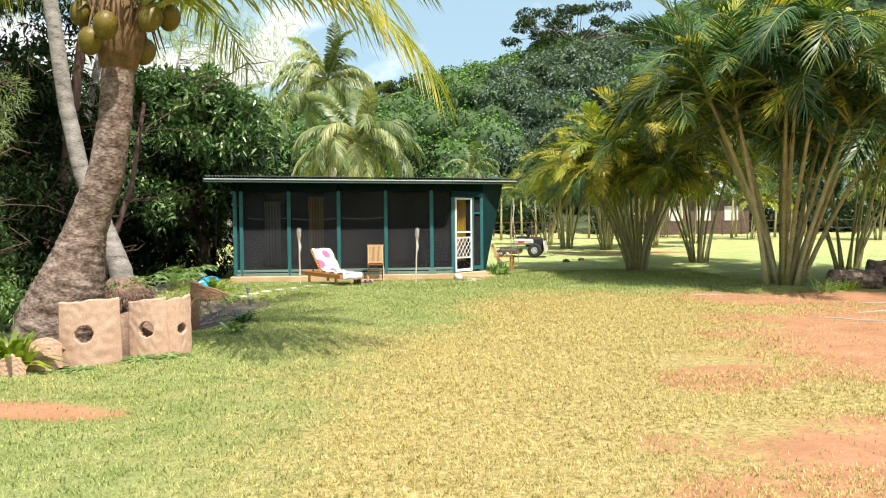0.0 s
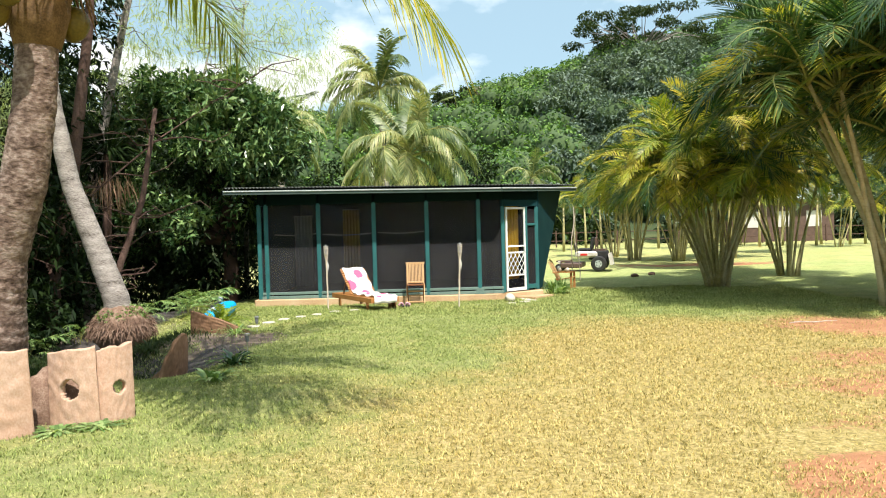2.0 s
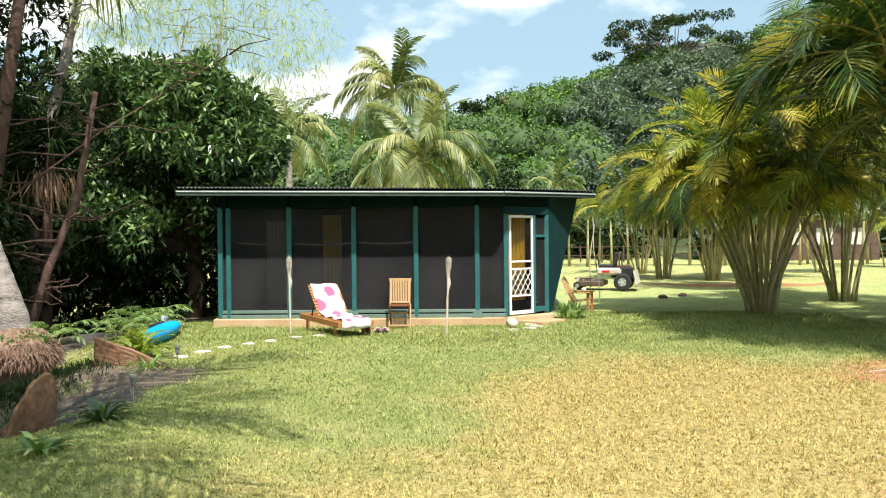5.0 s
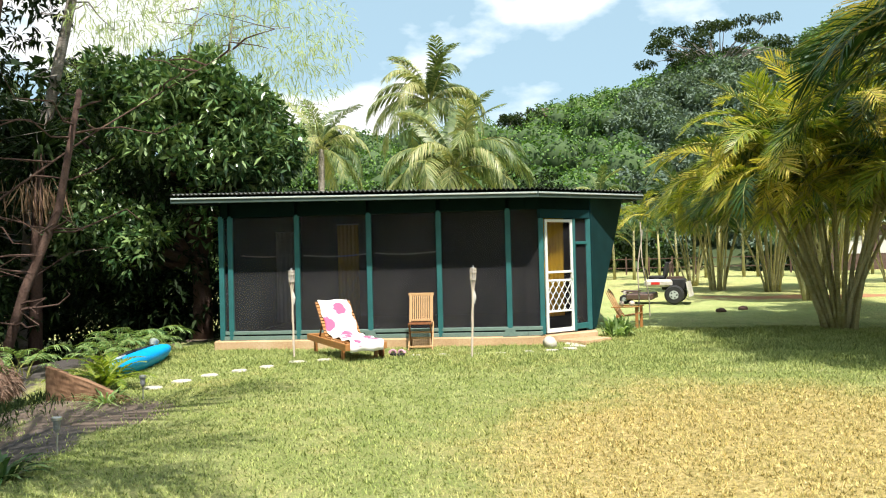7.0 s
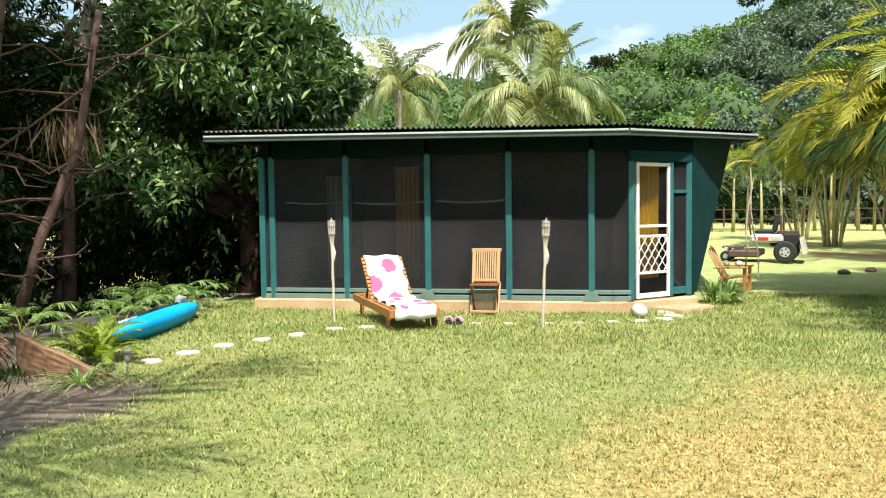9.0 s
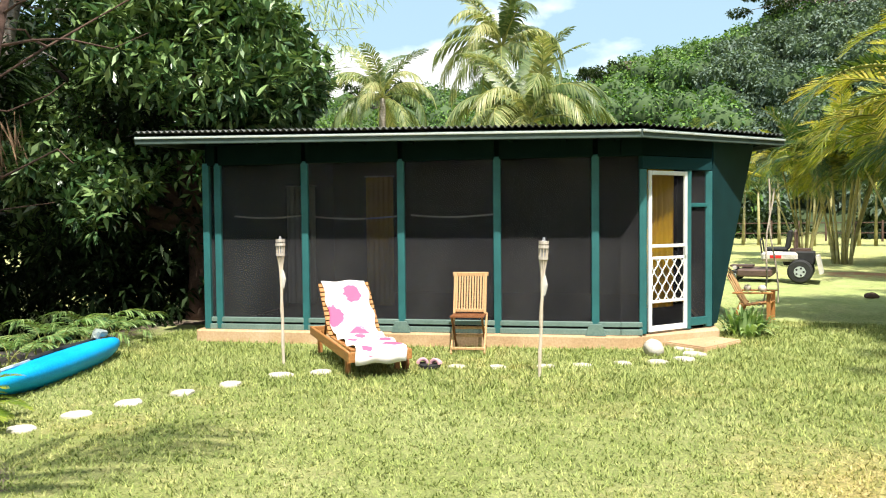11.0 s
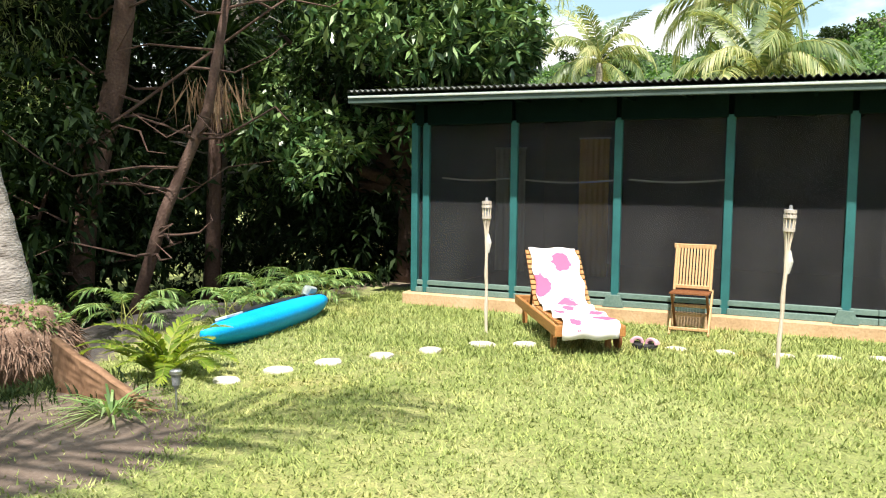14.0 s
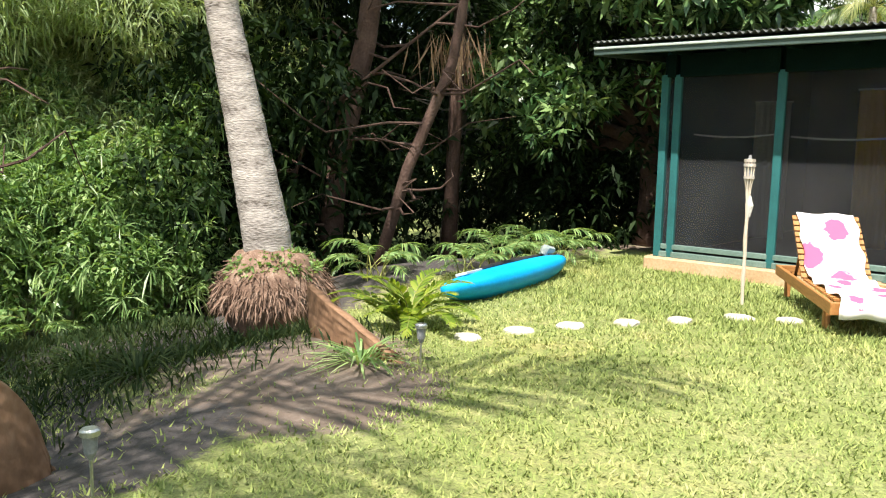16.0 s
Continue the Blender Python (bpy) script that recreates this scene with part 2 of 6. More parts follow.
STONE = noisy("pale_paving", ((0.25, (0.28, 0.25, 0.2)), (0.5, (0.47, 0.43, 0.36)), (0.8, (0.62, 0.58, 0.52))), 7, 60, 0.9, bump=0.6, per_object=0.1)
# near-black boards: the unlit room's shade is put into their colour
ROOM_SHADE = noisy("room_shade_board", ((0.3, (0.003, 0.003, 0.003)), (0.6, (0.006, 0.006, 0.006)), (0.8, (0.011, 0.01, 0.01))), 1.5, 20, 0.9, shine=0.0)
CURTAIN = noisy("yellow_cloth", ((0.3, (0.62, 0.36, 0.02)), (0.6, (0.82, 0.52, 0.03)), (0.8, (0.86, 0.62, 0.08))), 2, 60, 0.9)
PALE_CLOTH = noisy("pale_cloth", ((0.3, (0.45, 0.43, 0.4)), (0.7, (0.65, 0.63, 0.6))), 2, 60, 0.9)
TEAK = noisy("oiled_teak", ((0.3, (0.26, 0.1, 0.03)), (0.55, (0.42, 0.19, 0.06)), (0.8, (0.54, 0.3, 0.12))), 6, 50, 0.5, stretch=(1, 8, 8), bump=0.2)
TEAK_PALE = noisy("weathered_teak", ((0.3, (0.36, 0.2, 0.08)), (0.55, (0.54, 0.33, 0.16)), (0.8, (0.64, 0.45, 0.26))), 6, 50, 0.55, stretch=(8, 8, 1), bump=0.2)
TEAK_DARK = noisy("dark_teak", ((0.3, (0.12, 0.04, 0.015)), (0.55, (0.22, 0.08, 0.03)), (0.8, (0.3, 0.13, 0.05))), 6, 50, 0.5, bump=0.2)
BAMBOO = noisy("bleached_bamboo", ((0.3, (0.45, 0.36, 0.27)), (0.55, (0.62, 0.53, 0.44)), (0.8, (0.72, 0.65, 0.57))), 8, 60, 0.6, stretch=(1, 1, 0.3), bump=0.3)
CORD = noisy("weathered_cord", ((0.3, (0.3, 0.24, 0.19)), (0.7, (0.6, 0.55, 0.5))), 20, 90, 0.9)
KAYAK = noisy("blue_plastic", ((0.3, (0.0, 0.24, 0.6)), (0.55, (0.005, 0.36, 0.8)), (0.8, (0.02, 0.42, 0.85))), 2, 60, 0.5, bump=0.1, shine=0.2)
BLACK = noisy("black_rubber", ((0.3, (0.012, 0.012, 0.012)), (0.7, (0.035, 0.035, 0.035))), 6, 60, 0.7)
GREYPLASTIC = noisy("grey_plastic", ((0.3, (0.15, 0.15, 0.16)), (0.7, (0.35, 0.35, 0.36))), 6, 60, 0.5)
PINK = noisy("faded_pink_strap", ((0.3, (0.5, 0.25, 0.3)), (0.7, (0.66, 0.4, 0.45))), 6, 60, 0.7)
STEEL = noisy("brushed_steel", ((0.3, (0.4, 0.4, 0.4)), (0.7, (0.7, 0.7, 0.7))), 6, 80, 0.3, 0.9)
MOWER_WHITE = noisy("dusty_white_enamel", ((0.25, (0.28, 0.22, 0.18)), (0.5, (0.58, 0.54, 0.49)), (0.8, (0.74, 0.72, 0.69))), 3, 40, 0.4)
MOWER_DARK = noisy("dusty_dark_enamel", ((0.3, (0.05, 0.03, 0.025)), (0.7, (0.16, 0.1, 0.08))), 4, 40, 0.5)
RED_MARK = noisy("red_decal", ((0.3, (0.5, 0.02, 0.02)), (0.7, (0.65, 0.05, 0.04))), 4, 40, 0.4)
SLAB = noisy("pinkish_brown_bark_slab", ((0.25, (0.34, 0.19, 0.12)), (0.5, (0.47, 0.29, 0.2)), (0.8, (0.62, 0.45, 0.36))), 2, 70, 0.85, bump=0.15, stretch=(1, 1, 0.7), per_object=0.1)
SLAB_DARK = noisy("brown_wood_slab", ((0.25, (0.13, 0.065, 0.035)), (0.5, (0.25, 0.14, 0.08)), (0.8, (0.38, 0.24, 0.16))), 3, 30, 0.85, bump=0.5, stretch=(1, 1, 0.5))
TRUNK_BROWN = noisy("brown_palm_bark", ((0.36, (0.045, 0.026, 0.018)), (0.48, (0.15, 0.1, 0.078)), (0.64, (0.33, 0.255, 0.215))), 4.5, 17, 0.9, bump=0.8, stretch=(1.3, 1.3, 2.0), dist=0.02)
TRUNK_GREY = noisy("grey_palm_bark", ((0.33, (0.07, 0.055, 0.045)), (0.45, (0.23, 0.2, 0.18)), (0.66, (0.42, 0.375, 0.34))), 3.4, 22, 0.9, bump=0.7, stretch=(1, 1, 3.2), dist=0.02)
TRUNK_RED = noisy("reddish_dark_bark", ((0.25, (0.04, 0.022, 0.016)), (0.5, (0.09, 0.052, 0.04)), (0.8, (0.17, 0.11, 0.085))), 3, 30, 0.9, bump=0.8, dist=0.02)
STEM = noisy("ringed_palm_cane", ((0.25, (0.12, 0.1, 0.03)), (0.5, (0.26, 0.23, 0.08)), (0.8, (0.45, 0.4, 0.22))), 3, 14, 0.6, bump=0.5, stretch=(1, 1, 2), per_object=0.25)
ROOTS = noisy("fibrous_red_roots", ((0.25, (0.07, 0.038, 0.025)), (0.5, (0.19, 0.115, 0.08)), (0.8, (0.42, 0.31, 0.24))), 9, 60, 0.9, bump=0.6)
NUT = noisy("yellow_green_husk", ((0.3, (0.07, 0.05, 0.01)), (0.6, (0.17, 0.125, 0.02)), (0.8, (0.3, 0.22, 0.04))), 4, 40, 0.45)
FIBRE = noisy("brown_palm_fibre", ((0.3, (0.07, 0.04, 0.02)), (0.7, (0.26, 0.16, 0.08))), 9, 60, 0.95)
AREX = leafy("areca_leaf", ((0.1, (0.08, 0.15, 0.015)), (0.35, (0.23, 0.28, 0.03)), (0.6, (0.46, 0.43, 0.055)), (0.9, (0.62, 0.48, 0.12))), 0.4, 0.35, per_object=True)
AREDARK = leafy("dark_areca_leaf", ((0.1, (0.012, 0.04, 0.012)), (0.5, (0.03, 0.08, 0.02)), (0.8, (0.09, 0.15, 0.028)), (1.0, (0.38, 0.29, 0.07))), 0.4, 0.2, per_object=True)
COCO = leafy("coconut_leaf", ((0.1, (0.1, 0.15, 0.02)), (0.45, (0.22, 0.27, 0.04)), (0.7, (0.42, 0.42, 0.09)), (0.95, (0.55, 0.48, 0.18))), 0.4, 0.3, per_object=True)
COCO_FAR = leafy("pale_coconut_leaf", ((0.1, (0.06, 0.1, 0.035)), (0.45, (0.14, 0.19, 0.07)), (0.7, (0.3, 0.33, 0.14)), (0.95, (0.5, 0.46, 0.25))), 0.4, 0.3, per_object=True)
# the teal paint again, with shade put into its colour
SHADED_TEAL = noisy("shaded_teal_board", ((0.3, (0.004, 0.026, 0.03)), (0.6, (0.007, 0.04, 0.045)), (0.8, (0.014, 0.055, 0.06))), 3, 60, 0.7, bump=0.15, shine=0.15)
COCO_YELLOW = leafy("yellowing_coconut_leaf", ((0.1, (0.1, 0.16, 0.02)), (0.5, (0.27, 0.29, 0.03)), (0.8, (0.55, 0.42, 0.04)), (0.95, (0.6, 0.36, 0.03))), 0.4, 0.45)
RACHIS = noisy("yellow_green_stalk", ((0.3, (0.15, 0.17, 0.035)), (0.7, (0.34, 0.33, 0.1))), 4, 40, 0.5)
MANGO = leafy("glossy_dark_leaf", ((0.1, (0.02, 0.048, 0.018)), (0.45, (0.06, 0.125, 0.042)), (0.72, (0.24, 0.34, 0.13)), (1.0, (0.46, 0.52, 0.28))), 0.26, 0.12, 0.9, shine=0.5)
# near-black leaves: the deep shade of the thicket is put into their colour
UNDER = leafy("shaded_understorey_leaf", ((0.1, (0.005, 0.01, 0.004)), (0.5, (0.012, 0.025, 0.008)), (0.85, (0.035, 0.06, 0.015)), (1.0, (0.07, 0.1, 0.025))), 0.6, 0.15, 0.6, shine=0.12)
SHRUB = leafy("bright_shrub_leaf", ((0.15, (0.035, 0.075, 0.022)), (0.45, (0.16, 0.27, 0.085)), (0.75, (0.36, 0.47, 0.2)), (1.0, (0.6, 0.62, 0.38))), 0.4, 0.3, 1.2)
# leaf colours lowered to carry the shade lying on the bank
BANK = leafy("shade_darkened_leaf", ((0.1, (0.01, 0.02, 0.008)), (0.5, (0.027, 0.048, 0.015)), (0.9, (0.085, 0.105, 0.038))), 0.6, 0.3, 0.8, shine=0.15)
FERN = leafy("yellow_green_fern", ((0.1, (0.06, 0.11, 0.015)), (0.5, (0.17, 0.25, 0.028)), (0.9, (0.38, 0.4, 0.06))), 0.4, 0.4, 3)
WISPY = leafy("needle_foliage", ((0.1, (0.14, 0.2, 0.09)), (0.5, (0.36, 0.44, 0.23)), (0.9, (0.56, 0.6, 0.38))), 0.6, 0.45, 0.4)
WOODS = leafy("hill_canopy", ((0.25, (0.024, 0.058, 0.026)), (0.45, (0.06, 0.135, 0.032)), (0.65, (0.145, 0.26, 0.045)), (0.9, (0.24, 0.33, 0.11))), 0.6, 0.2, 0.035)
WOODS_GREY = leafy("grey_green_canopy", ((0.2, (0.045, 0.075, 0.052)), (0.5, (0.1, 0.145, 0.105)), (0.9, (0.2, 0.26, 0.19))), 0.6, 0.15, 0.06)
DEAD = noisy("dead_palm_skirt", ((0.3, (0.2, 0.11, 0.06)), (0.7, (0.45, 0.3, 0.19))), 5, 40, 0.9)


def screen_material(name="insect_screen", cover=0.34):
    """Insect screen: a fine weave that lets part of the light through."""
    m, n, l, b = material(name, 0.9, 0.0, 0.0)
    tc, nz = n.new("ShaderNodeTexCoord"), n.new("ShaderNodeTexNoise")
    nz.inputs["Scale"].default_value, nz.inputs["Detail"].default_value = 1.4, 5
    l.new(tc.outputs["Object"], nz.inputs["Vector"])
    r = ramp(n, ((0.35, (0.03, 0.03, 0.034)), (0.65, (0.07, 0.068, 0.071))))
    l.new(nz.outputs["Fac"], r.inputs["Fac"])
    l.new(r.outputs["Color"], b.inputs["Base Color"])
    tr, mix = n.new("ShaderNodeBsdfTransparent"), n.new("ShaderNodeMixShader")
    mix.inputs["Fac"].default_value = cover
    l.new(tr.outputs["BSDF"], mix.inputs[1])
    l.new(b.outputs["BSDF"], mix.inputs[2])
    l.new(mix.outputs["Shader"], n["Material Output"].inputs["Surface"])
    return m


SCREEN = screen_material()
DOOR_SCREEN = screen_material("door_screen", 0.13)


def towel_material():
    """White towelling with round magenta blotches."""
    m, n, l, b = material("blotched_towel", 0.95)
    tc, nz, add = n.new("ShaderNodeTexCoord"), n.new("ShaderNodeTexNoise"), n.new("ShaderNodeMixRGB")
    nz.inputs["Scale"].default_value, nz.inputs["Detail"].default_value = 9, 4
    l.new(tc.outputs["Object"], nz.inputs["Vector"])
    add.blend_type, add.inputs[0].default_value = "ADD", 0.13
    l.new(tc.outputs["Object"], add.inputs[1])
    l.new(nz.outputs["Color"], add.inputs[2])
    colour = None
    for cx, cy, rad in ((0.16, -0.14, 0.13), (0.03, 0.14, 0.06), (0.5, 0.16, 0.06), (0.62, -0.1, 0.07), (0.46, -0.16, 0.07), (0.8, 0.0, 0.07), (0.98, -0.02, 0.12), (1.22, 0.2, 0.12), (1.46, -0.06, 0.11)):
        sb, ln = n.new("ShaderNodeVectorMath"), n.new("ShaderNodeVectorMath")
        sb.operation, ln.operation = "SUBTRACT", "LENGTH"
        fl = n.new("ShaderNodeVectorMath")
        fl.operation = "MULTIPLY"
        fl.inputs[1].default_value = (1, 1, 0)
        l.new(add.outputs["Color"], sb.inputs[0])
        sb.inputs[1].default_value = (cx + 0.06, cy + 0.06, 0)
        l.new(sb.outputs[0], fl.inputs[0])
        l.new(fl.outputs[0], ln.inputs[0])
        mr, mx = n.new("ShaderNodeMapRange"), n.new("ShaderNodeMixRGB")
        mr.inputs["From Min"].default_value, mr.inputs["From Max"].default_value = rad, rad * 0.86
        l.new(ln.outputs["Value"], mr.inputs["Value"])
        l.new(mr.outputs["Result"], mx.inputs[0])
        if colour:
            l.new(colour, mx.inputs[1])
        else:
            mx.inputs[1].default_value = (0.78, 0.72, 0.71, 1)
        mx.inputs[2].default_value = (0.52, 0.1, 0.2, 1)
        colour = mx.outputs["Color"]
    l.new(colour, b.inputs["Base Color"])
    bp = n.new("ShaderNodeBump")
    nf = n.new("ShaderNodeTexNoise")
    nf.inputs["Scale"].default_value = 160
    l.new(tc.outputs["Object"], nf.inputs["Vector"])
    bp.inputs["Strength"].default_value, bp.inputs["Distance"].default_value = 0.4, 0.004
    l.new(nf.outputs["Fac"], bp.inputs["Height"])
    l.new(bp.outputs["Normal"], b.inputs["Normal"])
    return m


TOWEL = towel_material()


# ---- building helpers ----
def thing(name, m, label, category, group=""):
    ob = new(name)
    ob.matrix_world = m
    ob.empty_display_size = 0.1
    return tagged(ob, label, category, group)


def finish(ob, mat, parent=None, label=""):
    for one in mat if isinstance(mat, (list, tuple)) else (mat,):
        ob.data.materials.append(one)
    if parent:
        ob.parent = parent
    if label:
        ob["label"] = label
    return ob


def part(name, bm, mat, parent=None, label="", smooth=False):
    me = bpy.data.meshes.new(name or "frond")
    bmesh.ops.recalc_face_normals(bm, faces=bm.faces)
    bm.to_mesh(me)
    bm.free()
    if smooth:
        me.shade_smooth()
    return finish(new(name, me), mat, parent, label)


def raw(name, verts, faces, mat, parent=None, label="", smooth=False, slots=None):
    """A mesh from arrays: faces is one array with three or four corners a row, or a list of such arrays."""
    me = bpy.data.meshes.new(name or "frond")
    if not isinstance(faces, list):
        faces = [faces]
    me.vertices.add(len(verts))
    me.vertices.foreach_set("co", np.asarray(verts, np.float32).ravel())
    loops = np.concatenate([f.ravel() for f in faces])
    totals = np.concatenate([np.full(len(f), f.shape[1]) for f in faces])
    me.loops.add(len(loops))
    me.loops.foreach_set("vertex_index", loops.astype(np.int32))
    me.polygons.add(len(totals))
    me.polygons.foreach_set("loop_start", np.concatenate([[0], np.cumsum(totals)[:-1]]).astype(np.int32))
    me.polygons.foreach_set("loop_total", totals.astype(np.int32))
    if slots is not None:
        me.polygons.foreach_set("material_index", np.asarray(slots, np.int32))
    me.update(calc_edges=True)
    if smooth:
        me.shade_smooth()
    if name is None:
        return me
    return finish(new(name, me), mat, parent, label)


def box(bm, c, s, rz=0.0, ry=0.0, rx=0.0, bevel=0.006):
    first = len(bm.verts)
    made = bmesh.ops.create_cube(bm, size=1)["verts"]
    bmesh.ops.scale(bm, vec=s, verts=made)
    if bevel and min(s) > bevel * 3:
        edges = {e for v in made for e in v.link_edges}
        bmesh.ops.bevel(bm, geom=list(edges), offset=bevel, segments=1, affect="EDGES")
        made = list(bm.verts)[first:]
    bmesh.ops.transform(bm, matrix=pose(*c, rx, ry, rz), verts=made)


def tube(bm, pts, radii, seg=8, cap=True):
    """A round bar along points, with a radius at each."""
    rings = []
    pts = [Vector(p) for p in pts]
    side = None
    for k, p in enumerate(pts):
        way = (pts[min(k + 1, len(pts) - 1)] - pts[max(k - 1, 0)]).normalized()
        if side is None:
            side = way.orthogonal().normalized()
        side = (side - way * side.dot(way)).normalized()
        up = way.cross(side)
        r = radii[k] if isinstance(radii, (list, tuple, np.ndarray)) else radii
        rings.append([bm.verts.new(p + (side * math.cos(a) + up * math.sin(a)) * r) for a in (2 * math.pi * j / seg for j in range(seg))])
    for a, b in zip(rings, rings[1:]):
        for j in range(seg):
            bm.faces.new((a[j], a[(j + 1) % seg], b[(j + 1) % seg], b[j]))
    if cap:
        bm.faces.new(list(reversed(rings[0])))
        bm.faces.new(rings[-1])


def bar(name, a, b, w, h, mat, parent, label=""):
    """A squared timber from a to b, w wide and h high."""
    a, b = Vector(a), Vector(b)
    bm = bmesh.new()
    d = b - a
    box(bm, (0, 0, 0), (d.length, w, h))
    ob = part(name, bm, mat, parent, label)
    q = Vector((1, 0, 0)).rotation_difference(d.normalized()) if abs(d.normalized().z) > 0.98 else Euler((0, -math.asin(d.normalized().z), math.atan2(d.y, d.x))).to_quaternion()
    ob.matrix_basis = Matrix.LocRotScale((a + b) / 2, q, None)
    return ob


def unit(v):
    return v / np.maximum(np.linalg.norm(v, axis=1, keepdims=True), 1e-9)


def leaf_arrays(base, way, length, width, droop=0.25):
    """Pointed leaves, one from each base along way: two faces each, bent at the middle."""
    n = len(base)
    length, width = np.broadcast_to(length, n)[:, None], np.broadcast_to(width, n)[:, None]
    way = unit(way)
    side = unit(np.cross(way, unit(rng.normal(size=(n, 3)) * 0.45 + [0, 0, 1])))
    mid = base + way * length * 0.5
    tip = base + way * length - np.array([0, 0, 1]) * length * droop
    v = np.stack([base, mid + side * width / 2, tip, mid - side * width / 2], 1).reshape(-1, 3)
    return v, np.arange(4 * n).reshape(-1, 4)


def lumps(blobs, n):
    """Points near the skin of many lumps (x, y, z, rx, ry, rz), with their outward ways."""
    blobs = np.asarray(blobs, float)
    area = (blobs[:, 3] * blobs[:, 4] + blobs[:, 3] * blobs[:, 5] + blobs[:, 4] * blobs[:, 5])
    pick = rng.choice(len(blobs), n, p=area / area.sum())
    d = unit(rng.normal(size=(n, 3)))
    r = 1 - np.abs(rng.normal(size=(n, 1))) * 0.2
    return blobs[pick, :3] + d * blobs[pick, 3:] * r, unit(d / blobs[pick, 3:])


def rosettes(c, out, k, length, width, droop=0.3, spread=0.95):
    """k leaves fanning from each twig end."""
    n = len(c)
    base = np.repeat(c, k, 0)
    way = unit(np.repeat(out, k, 0) * 0.35 + unit(rng.normal(size=(n * k, 3))) * spread)
    return leaf_arrays(base + way * length * 0.1, way, length * rng.uniform(0.7, 1.15, n * k), width * rng.uniform(0.8, 1.2, n * k), droop)


def frond_mesh(name, length, rise, bend, n, leaf, width, hang, seed, stalk=0.16):
    """A feather frond from the origin along +x: a tapering rib with two rows of drooping leaflets."""
    r = np.random.default_rng(seed)
    k = 24
    s = np.linspace(0, 1, k)
    ang = rise - bend * s ** 1.25
    p = np.zeros((k, 3))
    step_len = length / (k - 1)
    p[1:, 0] = np.cumsum(np.cos(ang[:-1])) * step_len
    p[1:, 2] = np.cumsum(np.sin(ang[:-1])) * step_len
    p[:, 1] = np.sin(s * 2.2) * r.uniform(-0.12, 0.12) * length
    verts, quads, tris, slot_q = [], [], [], []
    rad = length * 0.011 * (1.15 - s)
    for i in range(k):
        for a in range(4):
            verts.append(p[i] + rad[i] * np.array([0, math.cos(a * math.pi / 2), math.sin(a * math.pi / 2)]))
    for i in range(k - 1):
        for a in range(4):
            quads.append((i * 4 + a, i * 4 + (a + 1) % 4, i * 4 + 4 + (a + 1) % 4, i * 4 + 4 + a))
            slot_q.append(1)
    for sd in (-1, 1):
        for t in np.linspace(stalk, 1.0, n):
            t = min(1.0, max(stalk, t + r.normal() * 0.006))
            b = np.array([np.interp(t, s, p[:, j]) for j in range(3)])
            a = np.interp(t, s, ang)
            tan = np.array([math.cos(a), 0, math.sin(a)])
            up = np.array([-math.sin(a), 0, math.cos(a)])
            fwd = 0.35 + 0.75 * t + r.normal() * 0.1
            u = (t - stalk) / (1 - stalk)
            ln = leaf * (0.45 + 1.1 * u) * (1 - u ** 3 * 0.72) * r.uniform(0.85, 1.1)
            w = np.array([0, sd * math.cos(fwd), 0]) + tan * math.sin(fwd) + up * (0.28 - 0.25 * hang)
            w /= np.linalg.norm(w)
            down = np.array([0, 0, -1.0])
            h = hang * r.uniform(0.7, 1.3)
            m1 = b + w * ln * 0.4 + down * h * ln * 0.1
            m2 = b + w * ln * 0.72 + down * h * ln * 0.34
            tp = b + w * ln * 0.95 + down * h * ln * 0.7
            wd = tan * width / 2
            o = len(verts)
            verts += [b - wd * 0.6, b + wd * 0.6, m1 + wd, m1 - wd, m2 + wd * 0.75, m2 - wd * 0.75, tp]
            quads += [(o, o + 1, o + 2, o + 3), (o + 3, o + 2, o + 4, o + 5)]
            slot_q += [0, 0]
            tris.append((o + 5, o + 4, o + 6))
    me = raw(None, np.array(verts), [np.array(quads), np.array(tris)], None, slots=slot_q + [0] * len(tris))
    me.name = name
    return me


def frond(me, parent, at, heading, tilt=0.0, size=1.0, roll=0.0):
    ob = new("frond", me)
    ob.parent = parent
    ob.matrix_basis = Matrix.Translation(at) @ pose(0, 0, 0, 0, 0, heading) @ pose(0, 0, 0, roll, -tilt, 0) @ Matrix.Scale(size, 4)
    return ob


def smooth(a, b, v):
    t = np.clip((np.asarray(v, float) - a) / (b - a), 0, 1)
    return t * t * (3 - 2 * t)


def ground_height(x, y):
    x, y = np.asarray(x, float), np.asarray(y, float)
    z = 0.025 * np.sin(x * 0.9 + 1.3) * np.sin(y * 0.7) * smooth(0, 3, np.abs(y - 19.5)) + 0.02 * np.sin(x * 2.3 + y * 1.7) * smooth(1, 4, np.abs(y - 19.5))
    z = z - 0.38 * smooth(-4.6, -6.6, x) * smooth(11, 13.5, y) * smooth(18.0, 15.5, y) - 0.7 * smooth(-7.0, -10.0, x)
    z = z - 0.09 * smooth(18.6, 20.2, y) * smooth(28, 24, y)
    z = z - 0.36 * np.exp(-((x + 4.6) / 1.0) ** 2 - ((y - 12.72) / 0.95) ** 2)
    z = z + 0.55 * smooth(5.5, 10.0, x) * smooth(13.5, 8.5, y)
    ridge = np.interp(x, [-160, -70, -14, 0, 16, 28, 45, 90, 180], [15, 18, 22, 22.5, 26.5, 32, 37, 44, 46])
    hill = smooth(66, 150, y) * ridge * (1 + 0.06 * np.sin(x * 0.11 + y * 0.05)) - 12 * smooth(160, 260, y)
    return z + np.maximum(hill, 0) * smooth(64, 72, y)


